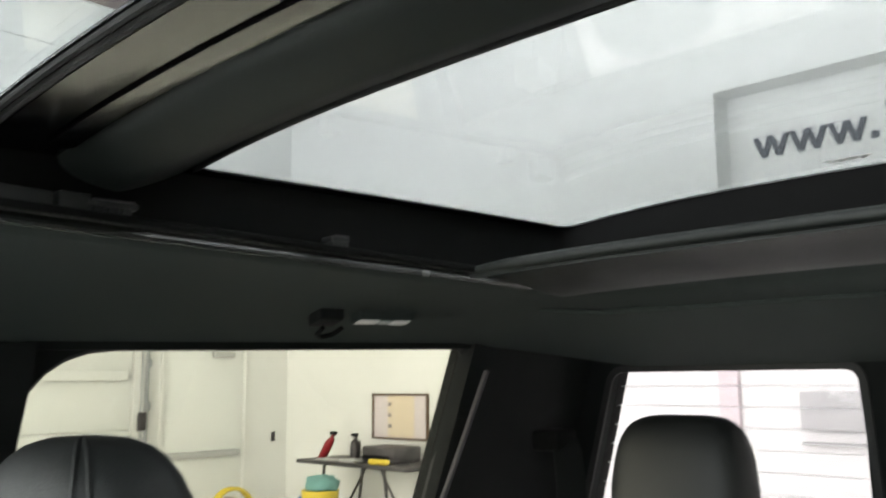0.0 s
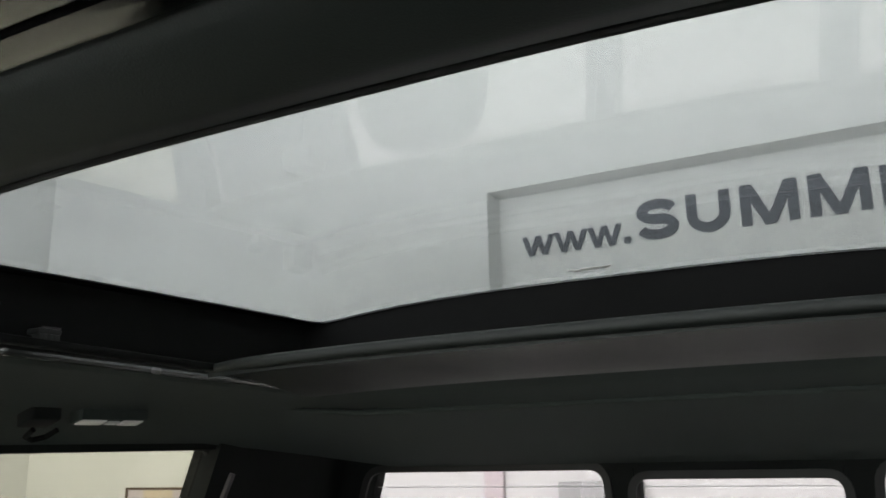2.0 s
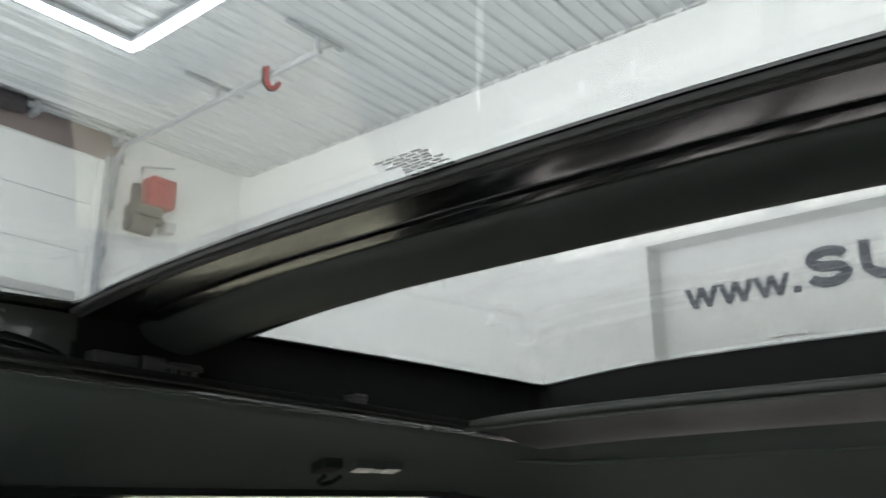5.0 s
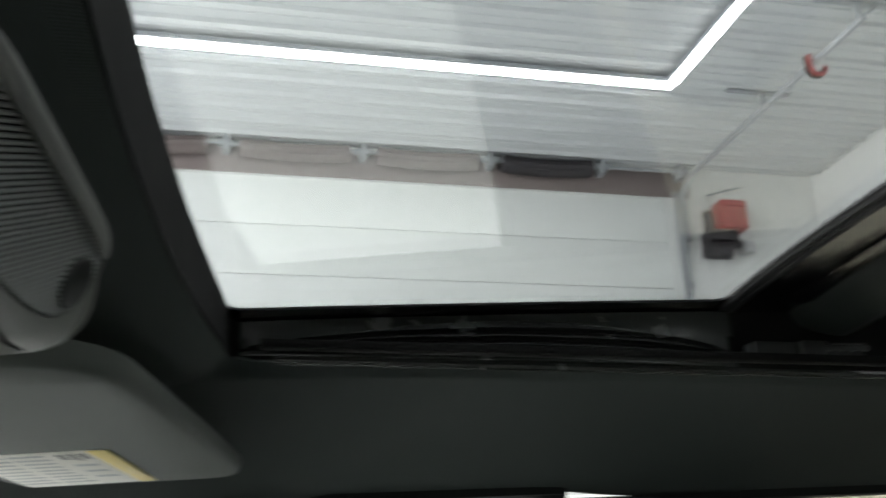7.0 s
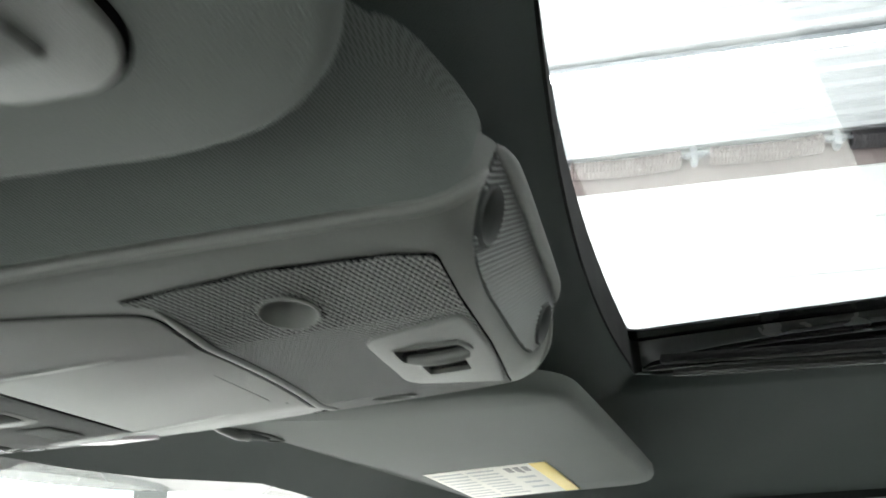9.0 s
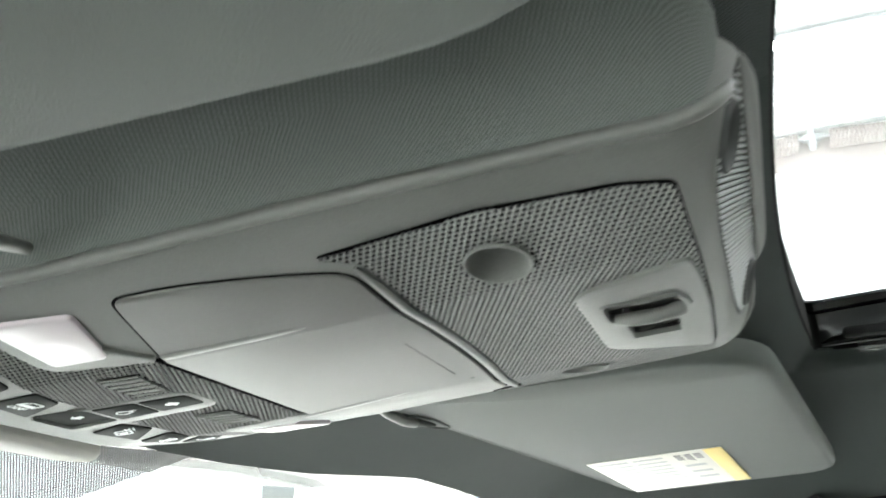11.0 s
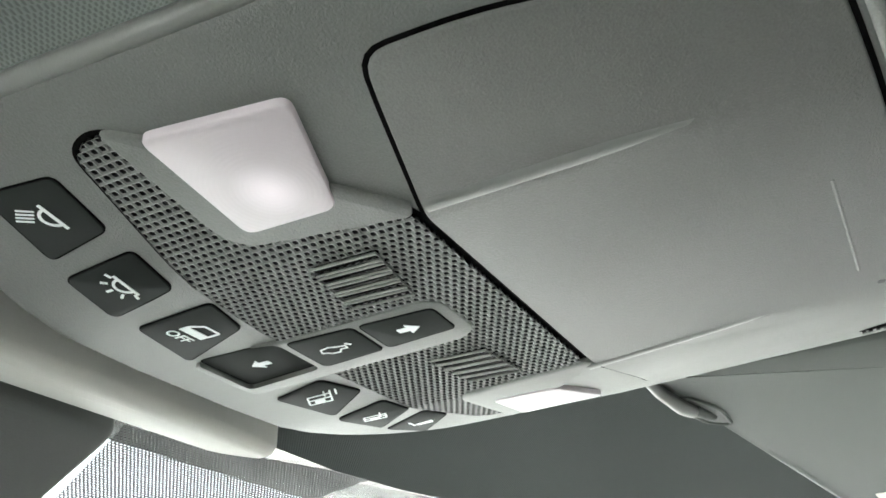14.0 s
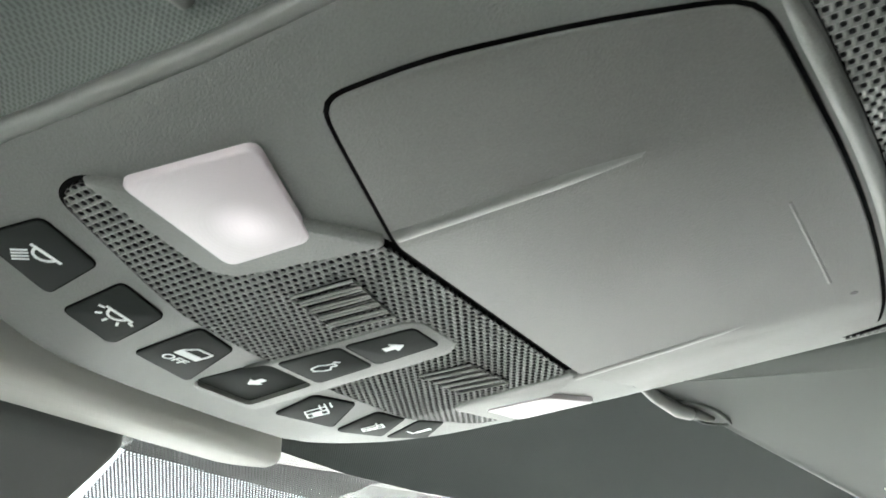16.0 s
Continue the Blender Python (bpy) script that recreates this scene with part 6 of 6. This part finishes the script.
for s, t, f, z in ((1, vp, vf, 1.768), (-1, vd, vfd, 1.7625)):
    ring = rpoly(mirror([(.152, .2350), (.156, .2430), (.192, .2345), (.198, .2255), (.172, .2265)], s), [.005, .004, .006, .004, .008], 5)
    pocket = on_visor(t, f, ring, .0004, M_HOUSING, "clip_pocket", "shallow clip pocket", .0001)
    bm = bmesh.new()
    tube(bm, [(x, y, f(x, y) - .0004) for x, y in ring], .0009, 8, closed=True)
    part("pocket_rim", bm, M_VISOR, pocket, "raised pocket rim")
    bm = bmesh.new()
    tube(bm, [(s * .118, .2475, z + .005), (s * .140, .2425, z - .0010), (s * .156, .2385, z - .0028), (s * .166, .2360, z - .0024)], [.0020, .0026, .0030, .0026], 12)
    part("clip_pin", bm, M_LIT_RIDGE, t, "rounded visor clip pin")
    bm = bmesh.new()
    tube(bm, [(s * .166, .2360, z - .0010), (s * .184, .2310, z - .0004)], [.0032, .0018], 12)
    part("clip_collar", bm, M_VISOR, t, "visor clip collar")

# ---------------------------------------------------------------- hall: loose things by the rear wall
tb = thing("folding_table", (7.4, -6.6, 0), "dark folding work table with steel legs", "table", car=False)
TZ = .865
bm = bmesh.new()
box(bm, (6.05, -6.95, TZ - .04), (7.86, -6.25, TZ), .012)
part("tabletop", bm, M_DARKM, tb)
for x in (6.35, 7.55):
    for y in (-6.88, -6.32):
        bm = bmesh.new()
        tube(bm, [(x, y, 0), (x + (.12 if x < 7 else -.12), y, TZ - .04)], .018, 8)
        part("leg", bm, M_DARKM, tb)
    bm = bmesh.new()
    tube(bm, [(x, -6.6, .12), (x + (.5 if x < 7 else -.5), -6.6, TZ - .05)], .014, 8)
    part("brace", bm, M_DARKM, tb)
bd = thing("framed_board", (6.93, YB, 1.33), "brown framed notice board with a beige sheet", "notice board", car=False)
bm = bmesh.new()
box(bm, (6.50, YB + .003, 1.09), (7.36, YB + .02, 1.56))
part("backing", bm, M_LILAC, bd)
for lo, hi in (((6.48, 1.07), (7.38, 1.095)), ((6.48, 1.555), (7.38, 1.58)), ((6.48, 1.096), (6.505, 1.554)), ((7.355, 1.096), (7.38, 1.554))):
    bm = bmesh.new()
    box(bm, (lo[0], YB + .003, lo[1]), (hi[0], YB + .04, hi[1]), .005)
    part("frame", bm, M_WOODFR, bd)
bm = bmesh.new()
box(bm, (6.70, YB + .021, 1.10), (7.12, YB + .025, 1.55))
part("sheet", bm, M_BEIGE, bd)
for z in (1.46, 1.34, 1.22):
    bm = bmesh.new()
    box(bm, (7.06, YB + .026, z - .02), (7.11, YB + .029, z + .02))
    part("printed_mark", bm, M_INK, bd)
pr = thing("printer", (6.72, -6.6, TZ), "low dark printer on the work table", "printer", car=False)
bm = bmesh.new()
box(bm, (6.45, -6.85, TZ + .001), (6.98, -6.45, TZ + .17), .03)
part("case", bm, M_DARKM, pr)
bm = bmesh.new()
box(bm, (6.52, -6.449, TZ + .04), (6.9, -6.40, TZ + .08), .01)
part("tray", bm, M_BLACK, pr)


def bottle(name, x, y, z, r, h, mat, label, lean=0.0):
    t = thing(name, (x, y, z), label, "bottle", car=False)
    bm = bmesh.new()
    prof = [(0, 0), (.9, 0), (1, .04), (1, .62), (.85, .72), (.4, .82), (.38, .92), (0, .92)]
    rows = [[bm.verts.new((x + r * k * math.cos(a) + lean * h * v, y + r * k * math.sin(a), z + .001 + h * v)) for a in lin(0, 2 * PI, 15)[:-1]] for k, v in prof[1:-1]]
    for A, B in zip(rows, rows[1:]):
        for i in range(14):
            bm.faces.new((A[i], A[(i + 1) % 14], B[(i + 1) % 14], B[i]))
    bm.faces.new(rows[0][::-1])
    bm.faces.new(rows[-1])
    part("bottle_body", bm, mat, t)
    bm = bmesh.new()
    box(bm, (x - .03 + lean * h, y - .02, z + h * .92), (x + .06 + lean * h, y + .02, z + h * 1.06), .008)
    part("spray_head", bm, M_BLACK, t)
    return t


bottle("spray_bottle", 7.76, -6.55, TZ, .055, .28, M_RED, "red spray bottle leaning on the work table", -.75)
bottle("spray_bottle", 7.24, -6.6, TZ, .06, .27, M_DARKM, "dark bottle with a black cap on the table")
rg = thing("yellow_gloves", (6.55, -6.36, TZ), "crumpled yellow work gloves on the table edge", "gloves", car=False)
bm = bmesh.new()
for dx, dy, r in ((0, 0, .05), (.08, .02, .045), (.15, -.01, .04), (-.07, .01, .04)):
    head_cushion(bm, (6.55 + dx, -6.36 + dy, TZ + .028), r * 2.4, .055, r * 1.6)
part("cloth", bm, M_YELP, rg)
pp = thing("paper_pile", (7.05, -6.42, TZ), "flat pile of grey papers on the table", "papers", car=False)
bm = bmesh.new()
box(bm, (6.95, -6.52, TZ + .001), (7.18, -6.32, TZ + .03), .003)
box(bm, (7.26, -6.50, TZ + .001), (7.60, -6.33, TZ + .015), .002)
part("sheets", bm, M_SEAM, pp)
bk = thing("mop_bucket", (7.22, -6.1, 0), "yellow mop bucket with a teal cloth on top", "bucket", car=False)
bm = bmesh.new()
rows = [[bm.verts.new((7.22 + (.15 + .05 * k) * math.cos(a), -6.1 + (.15 + .05 * k) * math.sin(a), .01 + .58 * k)) for a in lin(0, 2 * PI, 21)[:-1]] for k in lin(0, 1, 5)]
for A, B in zip(rows, rows[1:]):
    for i in range(20):
        bm.faces.new((A[i], A[(i + 1) % 20], B[(i + 1) % 20], B[i]))
bm.faces.new(rows[0][::-1])
bm.faces.new(rows[-1])
part("pail", bm, M_YELP, bk)
ct = thing("cleaning_cloth", (7.22, -6.1, .59), "teal cleaning cloth heaped on the bucket", "cloth", car=False)
bm = bmesh.new()
head_cushion(bm, (7.19, -6.1, .66), .34, .16, .30)
for v in bm.verts:
    v.co += Vector((noise.noise(v.co * 14), noise.noise(v.co * 14 + Vector((5, 0, 0))), noise.noise(v.co * 11))) * .035
part("folds", bm, M_TEAL, ct)
bl = thing("blue_can", (7.52, -6.15, 0), "blue can beside the yellow bucket", "can", car=False)
bm = bmesh.new()
tube(bm, [(7.52, -6.15, .002), (7.52, -6.15, .5)], .09, 16)
part("can", bm, M_BLUE, bl)
yr = thing("hose_reel", (8.35, -5.75, 0), "yellow hose reel standing by the side door", "hose reel", car=False)
bm = bmesh.new()
for k in range(5):
    tube(bm, [(8.3 + .02 * k, -5.75 + .26 * math.cos(a), .29 + .26 * math.sin(a)) for a in lin(0, 2 * PI, 29)[:-1]], .02, 8, closed=True)
part("hose", bm, M_YELP, yr)
bm = bmesh.new()
tube(bm, [(8.26, -5.75, .30), (8.44, -5.75, .30)], .16, 16)
part("drum", bm, M_BEIGE, yr)
# grey board and upright post on the rear wall, behind the cab
gb = thing("wall_cabinet", (2.2, YB, 1.45), "pale grey flat cabinet on the rear wall", "wall cabinet", car=False)
bm = bmesh.new()
box(bm, (1.75, YB + .003, 1.32), (2.43, YB + .09, 1.61), .008)
part("case", bm, M_SEAM, gb)
bm = bmesh.new()
box(bm, (1.75, YB + .003, 1.21), (2.43, YB + .10, 1.23), .004)
part("ledge", bm, M_SEAM, gb)
bm = bmesh.new()
box(bm, (2.93, YB + .003, 0), (3.10, YB + .06, 2.4), .006)
solo("wall_post", bm, M_LILAC, "pale mauve upright post on the wall", "post", car=False, at=(3.0, YB, 0))
bm = bmesh.new()
box(bm, (XD - .012, -6.82, .98), (XD - .002, -6.76, 1.10), .004)
solo("wall_switch", bm, M_DARKM, "small dark switch on the wall near the corner", "switch", car=False, at=(XD, -6.79, 1.0))
